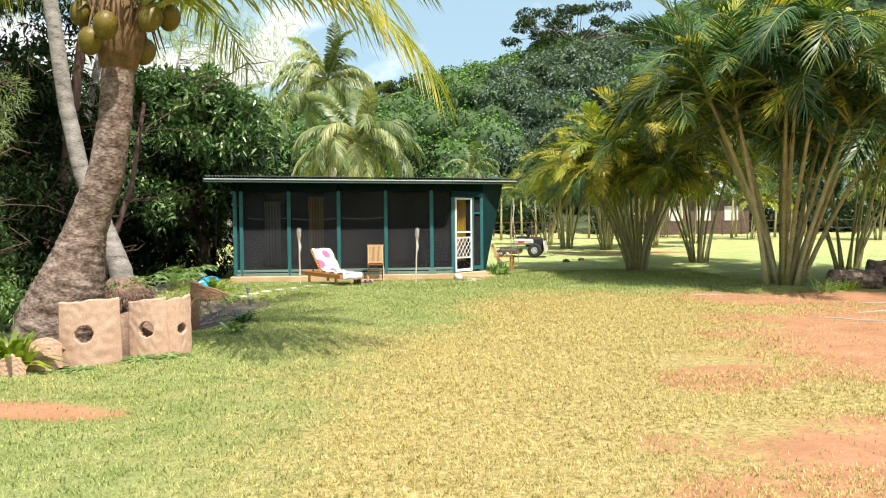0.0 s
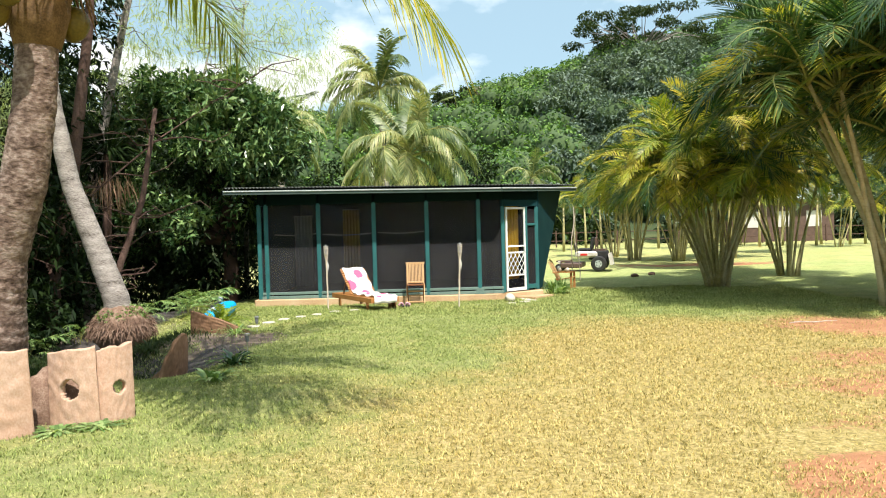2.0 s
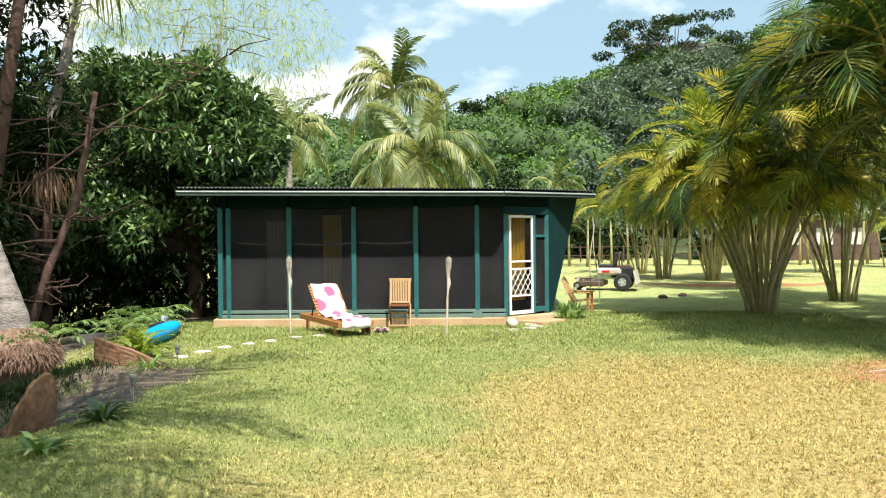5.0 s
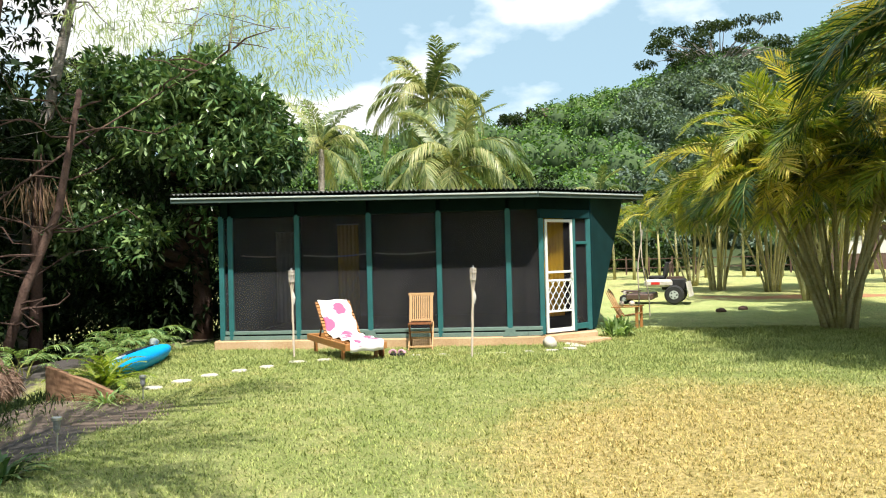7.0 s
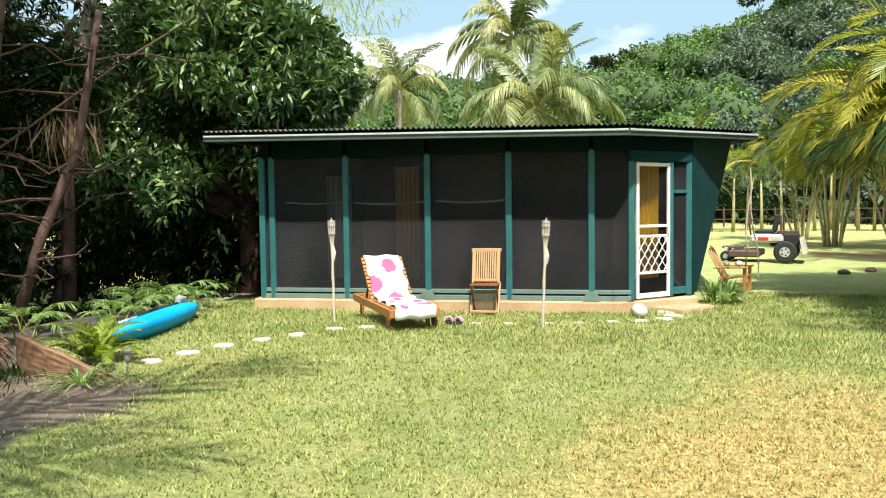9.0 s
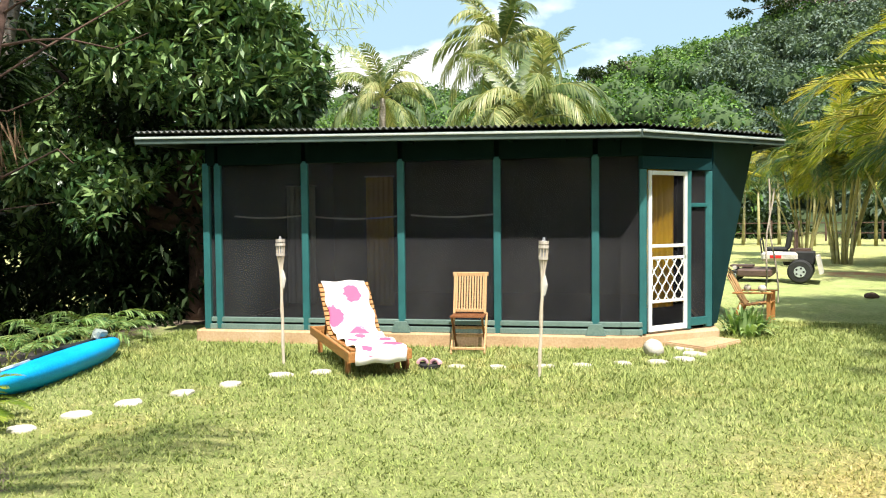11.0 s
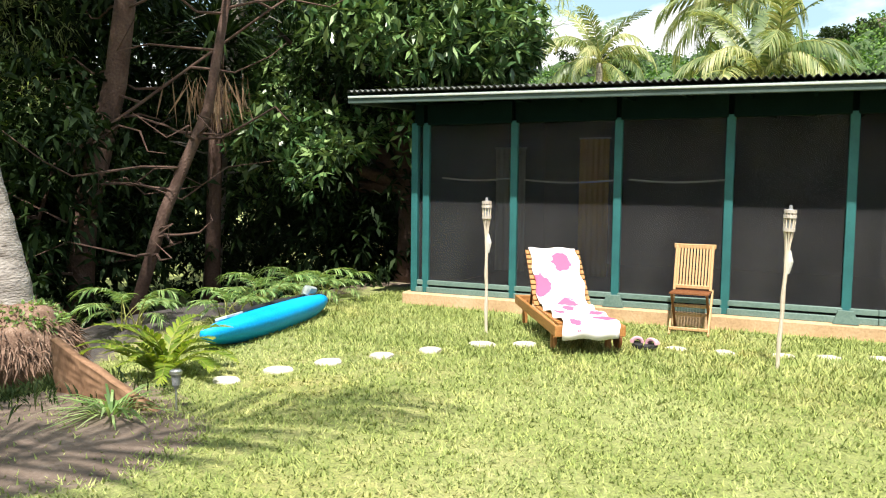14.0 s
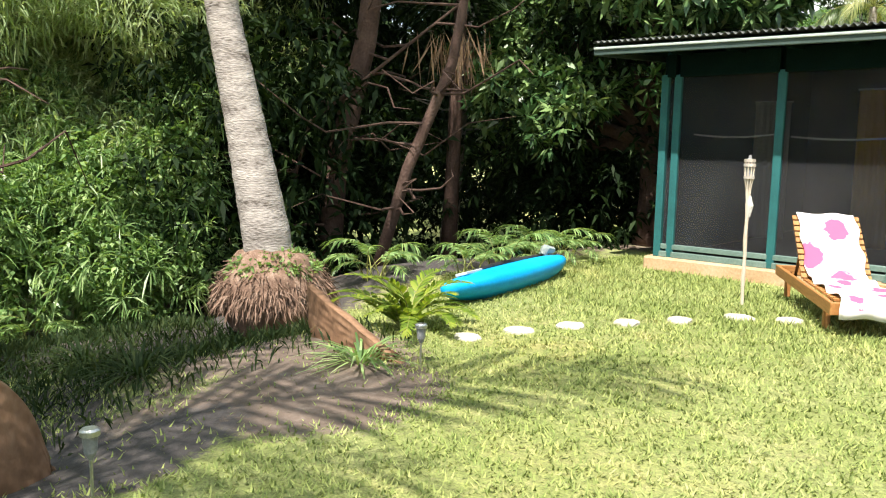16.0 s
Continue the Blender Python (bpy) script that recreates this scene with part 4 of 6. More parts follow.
# ---- torches ----
def torch(x, y, top, lean):
    th = thing("garden_torch", pose(x, y, 0, 0, lean, 0), "bleached bamboo garden torch stuck in the lawn", "torch", "garden torches")
    bm = bmesh.new()
    tube(bm, [(0.003 * math.sin(j * 1.7), 0, -0.1 + (top - 0.2) * j / 10) for j in range(11)], [0.016 if j % 3 else 0.02 for j in range(11)], 8)
    part("pole", bm, BAMBOO, th)
    for j in range(9):
        a = j * 2 * math.pi / 9
        bm = bmesh.new()
        tube(bm, [(math.cos(a) * r * 0.85, math.sin(a) * r * 0.85, top + z) for r, z in ((0.016, -0.36), (0.024, -0.27), (0.042, -0.18), (0.05, -0.09), (0.044, 0.0))], 0.006, 5)
        part("strip", bm, BAMBOO, th)
    for z, r in ((-0.16, 0.048), (-0.05, 0.053), (-0.01, 0.05)):
        bm = bmesh.new()
        tube(bm, [(0, 0, top + z - 0.014), (0, 0, top + z + 0.014)], r, 14)
        part("cord_band", bm, CORD, th)
    bm = bmesh.new()
    tube(bm, [(0, 0, top - 0.15), (0, 0, top), (0, 0, top + 0.01), (0, 0, top + 0.04)], [0.034, 0.034, 0.015, 0.011], 12)
    part("oil_canister", bm, GREYPLASTIC, th)
    bm = bmesh.new()
    tube(bm, [(0.02, 0.0, top - 0.52), (0.028, 0.005, top - 0.42), (0.018, 0, top - 0.33)], [0.012, 0.026, 0.012], 7)
    part("cloth_wrap", bm, PALE_CLOTH, th)


torch(-3.44, 18.9, 1.33, -0.6)
torch(-0.66, 18.78, 1.31, 2.2)

# ---- slippers ----
def slipper(x, y, rz, mat):
    th = thing("slipper", pose(x, y, 0.02, 0, 0, rz), "worn pink and black slipper on the grass", "slipper", "pair of slippers")
    bm = bmesh.new()
    slab_outline(bm, [(0.048 * math.sin(a) * (1 + 0.25 * math.cos(a)), 0.12 * math.cos(a)) for a in (j * math.pi / 8 for j in range(16))], 0, 0.03)
    part("sole", bm, BLACK, th)
    bm = bmesh.new()
    for yy, hh in ((0.07, 0.035), (0.045, 0.045), (0.02, 0.05)):
        tube(bm, [(0.047 * math.cos(a), yy, 0.028 + hh * math.sin(a)) for a in np.linspace(0, math.pi, 9)], 0.016, 6)
    part("strap", bm, mat, th)


slipper(-1.88, 18.93, 25, PINK)
slipper(-1.76, 18.92, -10, PINK)

# ---- kayak ----
kayak = thing("kayak", pose(-5.42, 17.9, 0.1, -18, 0, 104), "bright blue plastic kayak lying on the grass", "kayak")
bm = bmesh.new()
rings = []
for s in np.linspace(-1, 1, 25):
    w = 0.31 * max(0.03, (1 - abs(s) ** 2.6)) ** 0.6
    up = 0.04 * abs(s) ** 3
    rings.append([bm.verts.new((s * 1.22, w * math.cos(a), up + (0.13 if math.sin(a) > 0 else 0.17) * math.sin(a) * (0.35 + 0.65 * (1 - abs(s) ** 3)))) for a in (j * 2 * math.pi / 18 for j in range(18))])
for a, b in zip(rings, rings[1:]):
    for j in range(18):
        bm.faces.new((a[j], a[(j + 1) % 18], b[(j + 1) % 18], b[j]))
bm.faces.new(rings[0])
bm.faces.new(rings[-1])
part("hull", bm, KAYAK, kayak, "", True)
bm = bmesh.new()
tube(bm, [(-0.5, 0.1, 0.135), (0.0, 0.12, 0.14), (0.5, 0.1, 0.135), (0.9, 0.04, 0.13)], [0.02, 0.03, 0.03, 0.015], 8)
part("paddle_groove", bm, BLACK, kayak)
bm = bmesh.new()
box(bm, (-0.72, 0.02, 0.128), (0.42, 0.12, 0.03), 10)
part("seat_strap", bm, TRIM, kayak, "pale grey seat strap")
bm = bmesh.new()
tube(bm, [(0.92, 0.06, 0.12), (1.05, 0.06, 0.19), (1.2, 0.05, 0.16)], [0.04, 0.055, 0.04], 8)
part("grab_handle", bm, TRIM, kayak, "pale grey carrying handle")


# ---- garden lights ----
def solar_light(x, y, z, h):
    th = thing("solar_light", pose(x, y, z), "small solar garden light on a thin stake", "garden light", "solar lights")
    bm = bmesh.new()
    tube(bm, [(0, 0, -0.08), (0, 0, h - 0.1)], 0.007, 6)
    part("stake", bm, STEEL, th)
    bm = bmesh.new()
    tube(bm, [(0, 0, h - 0.12), (0, 0, h - 0.09), (0, 0, h - 0.02)], [0.01, 0.025, 0.031], 12)
    part("lens", bm, GREYPLASTIC, th)
    bm = bmesh.new()
    tube(bm, [(0, 0, h - 0.02), (0, 0, h), (0, 0, h + 0.008)], [0.04, 0.04, 0.03], 14)
    part("cap", bm, STEEL, th)


solar_light(-3.8, 15.25, 0, 0.26)
solar_light(-3.2, 12.99, -0.03, 0.3)


# ---- slabs round the palm ----
def slab_piece(x, y, z, rz, w, h, curve, hole, mat, label, lean=0.0, arch=0.0, seed=0, taper=0.0):
    """An upright curved slab with a worn edge, rough hole and real thickness."""
    r = random.Random(seed)
    bm = bmesh.new()
    nx, nz = 52, 56
    grid = []
    for j in range(nz + 1):
        row = []
        for i2 in range(nx + 1):
            a, t = i2 / nx - 0.5, j / nz
            edge = (1 - arch * (2 * abs(a)) ** 2.2 if arch < 0.7 else math.sqrt(max(0.02, 1 - (1.96 * a) ** 2))) - taper * (a + 0.5) ** 1.4
            hh = h * edge * (1 + 0.012 * math.sin(a * 9 + seed) + 0.06 * a)
            row.append(bm.verts.new((a * w * (1 - 0.06 * t), curve * (4 * a * a) + 0.008 * noise.noise(Vector((a * 9, t * 9, seed))), hh * t - 0.05)))
        grid.append(row)
    for j in range(nz):
        for i2 in range(nx):
            ca, ct = (i2 + 0.5) / nx - 0.5, (j + 0.5) / nz
            if hole:
                q = math.hypot((ca - hole[0]) * w, (ct - hole[1]) * h)
                if q < hole[2]:
                    continue
            bm.faces.new((grid[j][i2], grid[j][i2 + 1], grid[j + 1][i2 + 1], grid[j + 1][i2]))
    loose = [v for v in bm.verts if not v.link_faces]
    bmesh.ops.delete(bm, geom=loose, context="VERTS")
    bmesh.ops.solidify(bm, geom=bm.faces[:], thickness=0.055)
    ob = part("planter_slab", bm, mat, smooth=True)
    ob.matrix_world = pose(x, y, z) @ pose(0, 0, 0, lean, 0, rz)
    return tagged(ob, label, "slab", "slabs edging the palm bed")


slab_piece(-3.87, 8.55, 0, 16, 0.66, 0.76, 0.1, (-0.08, 0.52, 0.1), SLAB, "upright curved pinkish-brown slab with a round hole", 3, seed=1)
slab_piece(-3.4, 8.98, 0, 0, 0.46, 0.72, 0.05, (-0.02, 0.52, 0.09), SLAB, "upright curved brown slab with a rough round hole", 2, seed=2)
slab_piece(-3.08, 9.16, 0, 46, 0.34, 0.72, 0.04, (0.08, 0.5, 0.06), SLAB, "narrow upright brown slab with a small hole", 0, seed=3)
slab_piece(-4.22, 8.25, 0, 20, 0.36, 0.4, 0.06, None, SLAB, "low broken tan slab beside the palm", -10, 0.22, seed=4)
slab_piece(-4.42, 7.95, 0, 12, 0.3, 0.26, 0.04, None, SLAB, "low broken tan slab beside the palm", 0, 0.4, seed=5)
slab_piece(-4.05, 12.78, -0.38, 84, 0.68, 0.74, 0.1, None, SLAB_DARK, "round-topped brown wooden slab standing on edge", 4, 0.75, seed=6)
slab_piece(-4.36, 15.08, -0.06, 2, 1.05, 0.5, 0.06, None, SLAB_DARK, "long brown wooden slab sloping down to the grass", 6, 0.0, seed=7, taper=0.8)

# mound added behind the slabs, its dark colour standing for shadow in the holes
bm = bmesh.new()
bmesh.ops.create_icosphere(bm, subdivisions=4, radius=1.0)
for v in bm.verts:
    k = 1 + 0.12 * noise.noise(v.co * 4)
    v.co = Vector((v.co.x * 0.46 * k, v.co.y * 0.28 * k, max(v.co.z, -0.1) * 0.5 * k))
ob = part("hole_backing_mound", bm, ROOTS, smooth=True)
ob.matrix_world = pose(-3.68, 9.32, 0.0, 0, 0, 28)
tagged(ob, "dark mound added behind the slabs to darken their holes", "soil")

# ---- world round about: palms ----
AF = [frond_mesh("areca_frond", 2.3, radians(e), radians(bnd), 54, 0.56, 0.034, hg, sd) for e, bnd, hg, sd in ((76, 100, 0.18, 1), (62, 118, 0.25, 2), (50, 112, 0.3, 3), (34, 95, 0.4, 4), (66, 150, 0.35, 5), (84, 70, 0.12, 6))]
for me in AF:
    me.materials.append(AREX)
    me.materials.append(RACHIS)
AD = [me.copy() for me in AF]
for me in AD:
    me.materials[0] = AREDARK
CF = [frond_mesh("coconut_frond", 4.0, radians(e), radians(bnd), 66, 0.85, 0.042, hg, sd) for e, bnd, hg, sd in ((80, 55, 0.35, 11), (60, 95, 0.6, 12), (40, 100, 0.8, 13), (20, 95, 0.95, 14), (0, 80, 1.0, 15))]
for me in CF:
    me.materials.append(COCO)
    me.materials.append(RACHIS)
CY = [me.copy() for me in CF]
for me in CY:
    me.materials[0] = COCO_YELLOW


def areca(x, y, stems, height, spread, seed, dark=0.5, size=1.0, cane=0.042, label="clump of areca palms with ringed canes and arching fronds"):
    r = random.Random(seed)
    z = float(ground_height(x, y))
    th = thing("areca_palm", pose(x, y, z), label, "palm tree", "row of areca palms")
    for k in range(stems):
        a = k * 2.399 + r.uniform(-0.4, 0.4)
        d0 = 0.07 + 0.19 * r.random() * spread
        lean = spread * r.uniform(0.35, 1.0)
        h = height * r.uniform(0.66, 1.0)
        bx, by = math.cos(a) * d0, math.sin(a) * d0
        pts = [(bx + math.cos(a) * lean * (t ** 1.25), by + math.sin(a) * lean * (t ** 1.25), h * t - 0.06) for t in np.linspace(0, 1, 9)]
        bm = bmesh.new()
        tube(bm, pts, [cane * (1 - 0.42 * t) * (1.25 if t == 0 else 1) for t in np.linspace(0, 1, 9)], 8)
        part("cane", bm, STEM, th, smooth=True)
        top = pts[-1]
        nf = r.choice((8, 9, 10))
        for j in range(nf):
            head = math.degrees(a) + j * 360 / nf + r.uniform(-25, 25)
            lib = AD if r.random() < dark else AF
            frond(r.choice(lib), th, (top[0], top[1], top[2] - 0.05), head, r.uniform(-12, 8), size * r.uniform(0.75, 1.1), r.uniform(-25, 25))
    return th


areca(7.6, 17.6, 18, 4.7, 2.0, 1, 0.85, 1.48, 0.06)
areca(5.8, 23.5, 26, 3.5, 1.35, 2, 0.3, 1.12, 0.044)
areca(8.6, 26.5, 12, 3.6, 1.3, 3, 0.5)
areca(7.4, 31.2, 16, 3.9, 1.2, 4, 0.4)
areca(7.6, 36.8, 14, 4.0, 1.2, 5, 0.4)
areca(6.0, 38.2, 14, 3.9, 1.1, 6, 0.45)
areca(5.8, 43.5, 12, 4.0, 1.2, 7, 0.45)
areca(10.3, 39.0, 12, 3.8, 1.3, 8, 0.4)
areca(11.0, 21.5, 12, 3.8, 1.4, 8, 0.85, 1.2)
areca(12.5, 15.0, 12, 4.2, 1.6, 9, 0.9, 1.3)
for k, (x, y) in enumerate(((14.0, 44.0), (19.5, 50.0), (26.0, 47.0), (33.0, 52.0), (16.0, 57.0), (40.0, 55.0), (1.5, 57.0))):
    areca(x, y, 6, 3.0, 1.1, 20 + k, 0.6, 1.0, 0.042, "distant clump of palms standing in the field")


def coconut_palm(x, y, z, trunk_pts, radii, nf, seed, size, bark, libs, label, tilt_bias=0.0, name="coconut_palm"):
    r = random.Random(seed)
    th = thing(name, pose(x, y, z), label, "palm tree")
    bm = bmesh.new()
    pts, rad = [], []
    steps = 120
    tp = np.array(trunk_pts, float)
    cs = np.linspace(0, 1, len(tp))
    for k in range(steps + 1):
        t = k / steps
        pts.append(tuple(np.interp(t, cs, tp[:, j]) for j in range(3)))
        rad.append(float(np.interp(t, np.linspace(0, 1, len(radii)), radii)) * (0.985 + 0.035 * ((k % 4) / 3)) * (1 + 0.008 * math.sin(k * 1.9)))
    tube(bm, pts, rad, 16)
    part("trunk", bm, bark, th, smooth=True)
    top = pts[-1]
    for j in range(nf):
        kind = min(len(libs) - 1, int(j / nf * len(libs)))
        frond(libs[kind], th, top, j * 137.5 + r.uniform(-20, 20), r.uniform(-8, 8) + tilt_bias, size * r.uniform(0.85, 1.1), r.uniform(-20, 20))
    return th, top


near_palm, crown = coconut_palm(-4.6, 9.3, 0, [(-0.06, 0.05, -0.12), (0.05, 0.02, 0.41), (0.19, 0.0, 0.81), (0.29, 0, 1.14), (0.39, 0, 1.48), (0.65, 0, 2.15), (0.77, 0.01, 2.82), (0.82, 0.02, 3.45), (0.85, 0.03, 3.85)], [0.54, 0.48, 0.39, 0.3, 0.235, 0.2, 0.185, 0.18, 0.18], 15, 3, 1.0, TRUNK_BROWN, [CF[0], CF[1], CF[2]], "coconut palm with ringed brown trunk and hanging nuts", 6)
LOW = frond_mesh("coconut_frond", 4.3, radians(24), radians(88), 74, 0.95, 0.036, 0.9, 21)
for one in (COCO_YELLOW, RACHIS):
    LOW.materials.append(one)
for head, lib, tl, sz in ((-20, LOW, 2, 1.0), (-33, LOW, 10, 0.95), (14, CF[1], 6, 1.0), (-12, CF[1], 0, 1.0), (30, CF[1], 4, 1.05), (42, CF[1], 10, 1.0), (62, CF[1], 4, 1.4), (108, CF[1], 4, 1.0), (126, CF[1], 8, 1.05), (142, CF[2], 10, 1.05), (160, CF[1], 6, 1.0)):
    frond(lib, near_palm, crown, head, tl, sz)
for k in range(9):
    a = k * 2.4
    bm = bmesh.new()
    bmesh.ops.create_uvsphere(bm, u_segments=12, v_segments=8, radius=0.135)
    for v in bm.verts:
        v.co.z *= 1.35 - 0.25 * (v.co.z > 0)
    ob = part("coconut", bm, NUT, near_palm, smooth=True)
    rr = 0.3 + 0.12 * (k % 3)
    ob.matrix_basis = pose(crown[0] + math.cos(a) * rr, crown[1] + math.sin(a) * rr, crown[2] + 0.16 - 0.13 * (k % 4), 20 * math.sin(k), 15, 0)
bm = bmesh.new()
tube(bm, [(crown[0] - 0.04, crown[1], crown[2] - 0.5), (crown[0] - 0.02, crown[1], crown[2] - 0.2), (crown[0], crown[1], crown[2] + 0.15), (crown[0], crown[1], crown[2] + 0.6)], [0.2, 0.27, 0.28, 0.12], 14)
part("crown_sheath", bm, FIBRE, near_palm, "", True)
for k in range(26):
    a = k * 2.399
    bm = bmesh.new()
    tube(bm, [(crown[0] + math.cos(a) * d, crown[1] + math.sin(a) * d, crown[2] + z) for d, z in ((0.12, -0.25), (0.26, 0.0), (0.34, 0.25), (0.5, 0.1 - 0.4 * (k % 2)))], [0.035, 0.03, 0.02, 0.006], 5)
    part("sheath_fibre", bm, FIBRE, near_palm)

coconut_palm(-6.42, 15.68, -0.35, [(0.05, 0.05, 0), (0.0, 0.0, 0.9), (-0.36, 0.0, 1.9), (-0.74, 0.0, 2.9), (-0.98, -0.05, 4.2), (-1.15, -0.1, 5.8), (-1.35, -0.2, 7.5), (-1.5, -0.3, 9.2)], [0.26, 0.22, 0.185, 0.16, 0.15, 0.14, 0.135, 0.13], 18, 5, 1.0, TRUNK_GREY, CF, "tall leaning palm with pale grey ringed trunk")
rb = thing("root_ball", Matrix.Translation((-6.36, 15.72, -0.33)) @ Matrix.Diagonal((0.8, 0.8, 0.95, 1)), "exposed mass of reddish fibrous roots round the grey palm", "roots")
bm = bmesh.new()
bmesh.ops.create_icosphere(bm, subdivisions=4, radius=0.62)
for v in bm.verts:
    v.co *= 1 + 0.12 * noise.noise(v.co * 5)
    v.co.z = max(v.co.z * 0.75 + 0.38, -0.05)
part("core", bm, ROOTS, rb, smooth=True)
m = 3600
d = unit(rng.normal(size=(m, 3)))
d[:, 2] = np.abs(d[:, 2]) * 0.9 - 0.15
base = d * np.array([0.64, 0.64, 0.5]) + [0, 0, 0.4]
wayv = unit(d * 0.7 + [0, 0, -0.6] + rng.normal(size=(m, 3)) * 0.5)
v, f = leaf_arrays(base, wayv, rng.uniform(0.08, 0.2, m), 0.016, 0.3)
raw("root_fibre", v, f, ROOTS, rb)
d2 = d[d[:, 2] > 0.3][:420]
v, f = rosettes(d2 * np.array([0.6, 0.6, 0.5]) + [0, 0, 0.45], d2, 4, 0.09, 0.035)
raw("creeper", v, f, SHRUB, rb, "small green creeper leaves")

CW2 = [frond_mesh("coconut_frond", 4.0, radians(e), radians(bnd), 60, 0.9, 0.085, hg, sd) for e, bnd, hg, sd in ((84, 70, 0.45, 51), (64, 120, 0.9, 52), (44, 128, 1.1, 53), (20, 112, 1.2, 54), (-5, 80, 1.2, 55))]
for me in CW2:
    me.materials.append(COCO_FAR)
    me.materials.append(RACHIS)
coconut_palm(-7.8, 54.1, float(ground_height(-7.8, 54)), [(0.8, 0, 0), (0.3, 0, 5), (0, 0, 11)], [0.28, 0.2, 0.17], 28, 8, 1.15, TRUNK_GREY, CW2, "tall coconut palm with swept fronds behind the cabin")
coconut_palm(-4.7, 43.0, 0, [(0, 0, 0), (0.1, 0, 3), (0.1, 0, 5.4)], [0.26, 0.2, 0.17], 34, 9, 1.1, TRUNK_GREY, CW2, "broad coconut palm with pale fronds behind the cabin")
coconut_palm(-13.5, 50.0, 0, [(0, 0, 0), (0.2, 0, 7.8)], [0.24, 0.16], 20, 10, 0.9, TRUNK_GREY, CW2, "coconut palm behind the dense tree")
coconut_palm(2.2, 62.0, 0, [(0, 0, 0), (0.1, 0, 5.2)], [0.2, 0.14], 14, 12, 0.7, TRUNK_GREY, CW2, "small palm standing before the wooded hill")


# ---- dense glossy tree behind the cabin's end ----
def broadleaf(name, x, y, limbs, blobs, n, k, length, width, mat, label, bark=TRUNK_RED, droop=0.3):
    z = float(ground_height(x, y))
    th = thing(name, pose(x, y, z), label, "tree")
    bm = bmesh.new()
    tube(bm, [(0, 0, -0.2), (0.05, 0, 0.8), (-0.05, 0.05, 1.8)], [0.26, 0.2, 0.17], 10)
    part("trunk", bm, bark, th, smooth=True)
    for tip in limbs:
        bm = bmesh.new()
        t = Vector(tip)
        tube(bm, [(-0.02, 0.03, 1.6), t * 0.45 + Vector((0, 0, 0.9)), t * 0.8 + Vector((0.1, 0, 0.3)), t], [0.13, 0.09, 0.05, 0.02], 7)
        part("limb", bm, bark, th, smooth=True)
    c, out = lumps(blobs, n)
    v, f = rosettes(c, out, k, length, width, droop)
    raw("crown", v, f, mat, th)
    return th


mb = []
r = random.Random(4)
for k in range(60):
    a, e = r.uniform(0, 6.28), r.uniform(-0.5, 1.45)
    mb.append((-0.75 + math.cos(a) * math.cos(e) * 2.3, math.sin(a) * math.cos(e) * 1.7, 4.15 + math.sin(e) * 1.3, r.uniform(0.5, 0.85), r.uniform(0.5, 0.85), r.uniform(0.4, 0.6)))
for k in range(14):
    a, e = r.uniform(0, 6.28), r.uniform(0.1, 1.3)
    mb.append((-0.75 + math.cos(a) * math.cos(e) * 2.9, math.sin(a) * math.cos(e) * 2.1, 4.2 + math.sin(e) * 1.75, 0.38, 0.38, 0.32))
mb += [(-1.0 + r.uniform(-1.6, 1.8), -0.6 + r.uniform(-0.9, 0.6), 2.3 + r.uniform(0, 1.1), 0.55, 0.55, 0.45) for k in range(12)]
mb += [(-1.2 + r.uniform(-0.9, 0.9), -1.7 + r.uniform(-0.4, 0.4), 1.3 + r.uniform(0, 1.5), 0.45, 0.45, 0.4) for k in range(9)]
broadleaf("mango_tree", -7.0, 22.9, [t[:3] for t in mb[:9]] + [mb[-1][:3], mb[-4][:3]], mb, 4300, 8, 0.24, 0.075, MANGO, "dense tree with glossy dark leaves beside the cabin", droop=0.1)

# ---- shaded thicket along the edge of the lawn ----
def clamp_ground(p, lift=0.05):
    g = ground_height(p[:, 0], p[:, 1]) + lift
    p[:, 2] = np.maximum(p[:, 2], g)
    return p


tb = []
r = random.Random(9)
edge = np.array([(-12.0, 2.0), (-11.5, 7.0), (-13.5, 10.0), (-13.5, 14.0), (-10.6, 18.0), (-9.6, 21.0), (-8.5, 25.0), (-6.0, 28.5)])
for k in range(240):
    t = r.uniform(0, 7)
    ex, ey = np.interp(t, range(8), edge[:, 0]), np.interp(t, range(8), edge[:, 1])
    back = r.random() ** 0.8 * 6.0
    z = r.uniform(0, 1) ** 1.2 * (2.2 + back * 0.95)
    s = r.uniform(0.6, 1.3)
    tb.append((ex - back, ey + r.uniform(-0.6, 0.6), z, s, s, s * 0.75))
tb += [(-11.0 + r.uniform(-1.8, 1.6), 17.0 + r.uniform(0, 5), r.uniform(2.5, 9.0), 0.95, 0.95, 0.75) for k in range(44)]
for k in range(46):
    bb, dd = radians(r.uniform(52, 67)), r.uniform(9.5, 13.0)
    tb.append((-0.1 - dd * math.sin(bb), 12 + dd * math.cos(bb), r.uniform(-0.7, 2.6), 0.7, 0.7, 0.55))
tb += [(-8.3 + r.uniform(-1.2, 1.6), 21.0 + r.uniform(0, 3.5), r.uniform(0, 3.6), 0.9, 0.9, 0.7) for k in range(26)]
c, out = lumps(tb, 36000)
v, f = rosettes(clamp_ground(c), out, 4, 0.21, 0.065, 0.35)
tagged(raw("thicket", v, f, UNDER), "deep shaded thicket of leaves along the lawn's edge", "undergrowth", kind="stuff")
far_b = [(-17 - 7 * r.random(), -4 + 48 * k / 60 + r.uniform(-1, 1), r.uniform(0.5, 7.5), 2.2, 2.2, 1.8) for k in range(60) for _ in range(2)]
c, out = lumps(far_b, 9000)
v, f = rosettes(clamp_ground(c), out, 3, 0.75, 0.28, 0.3)
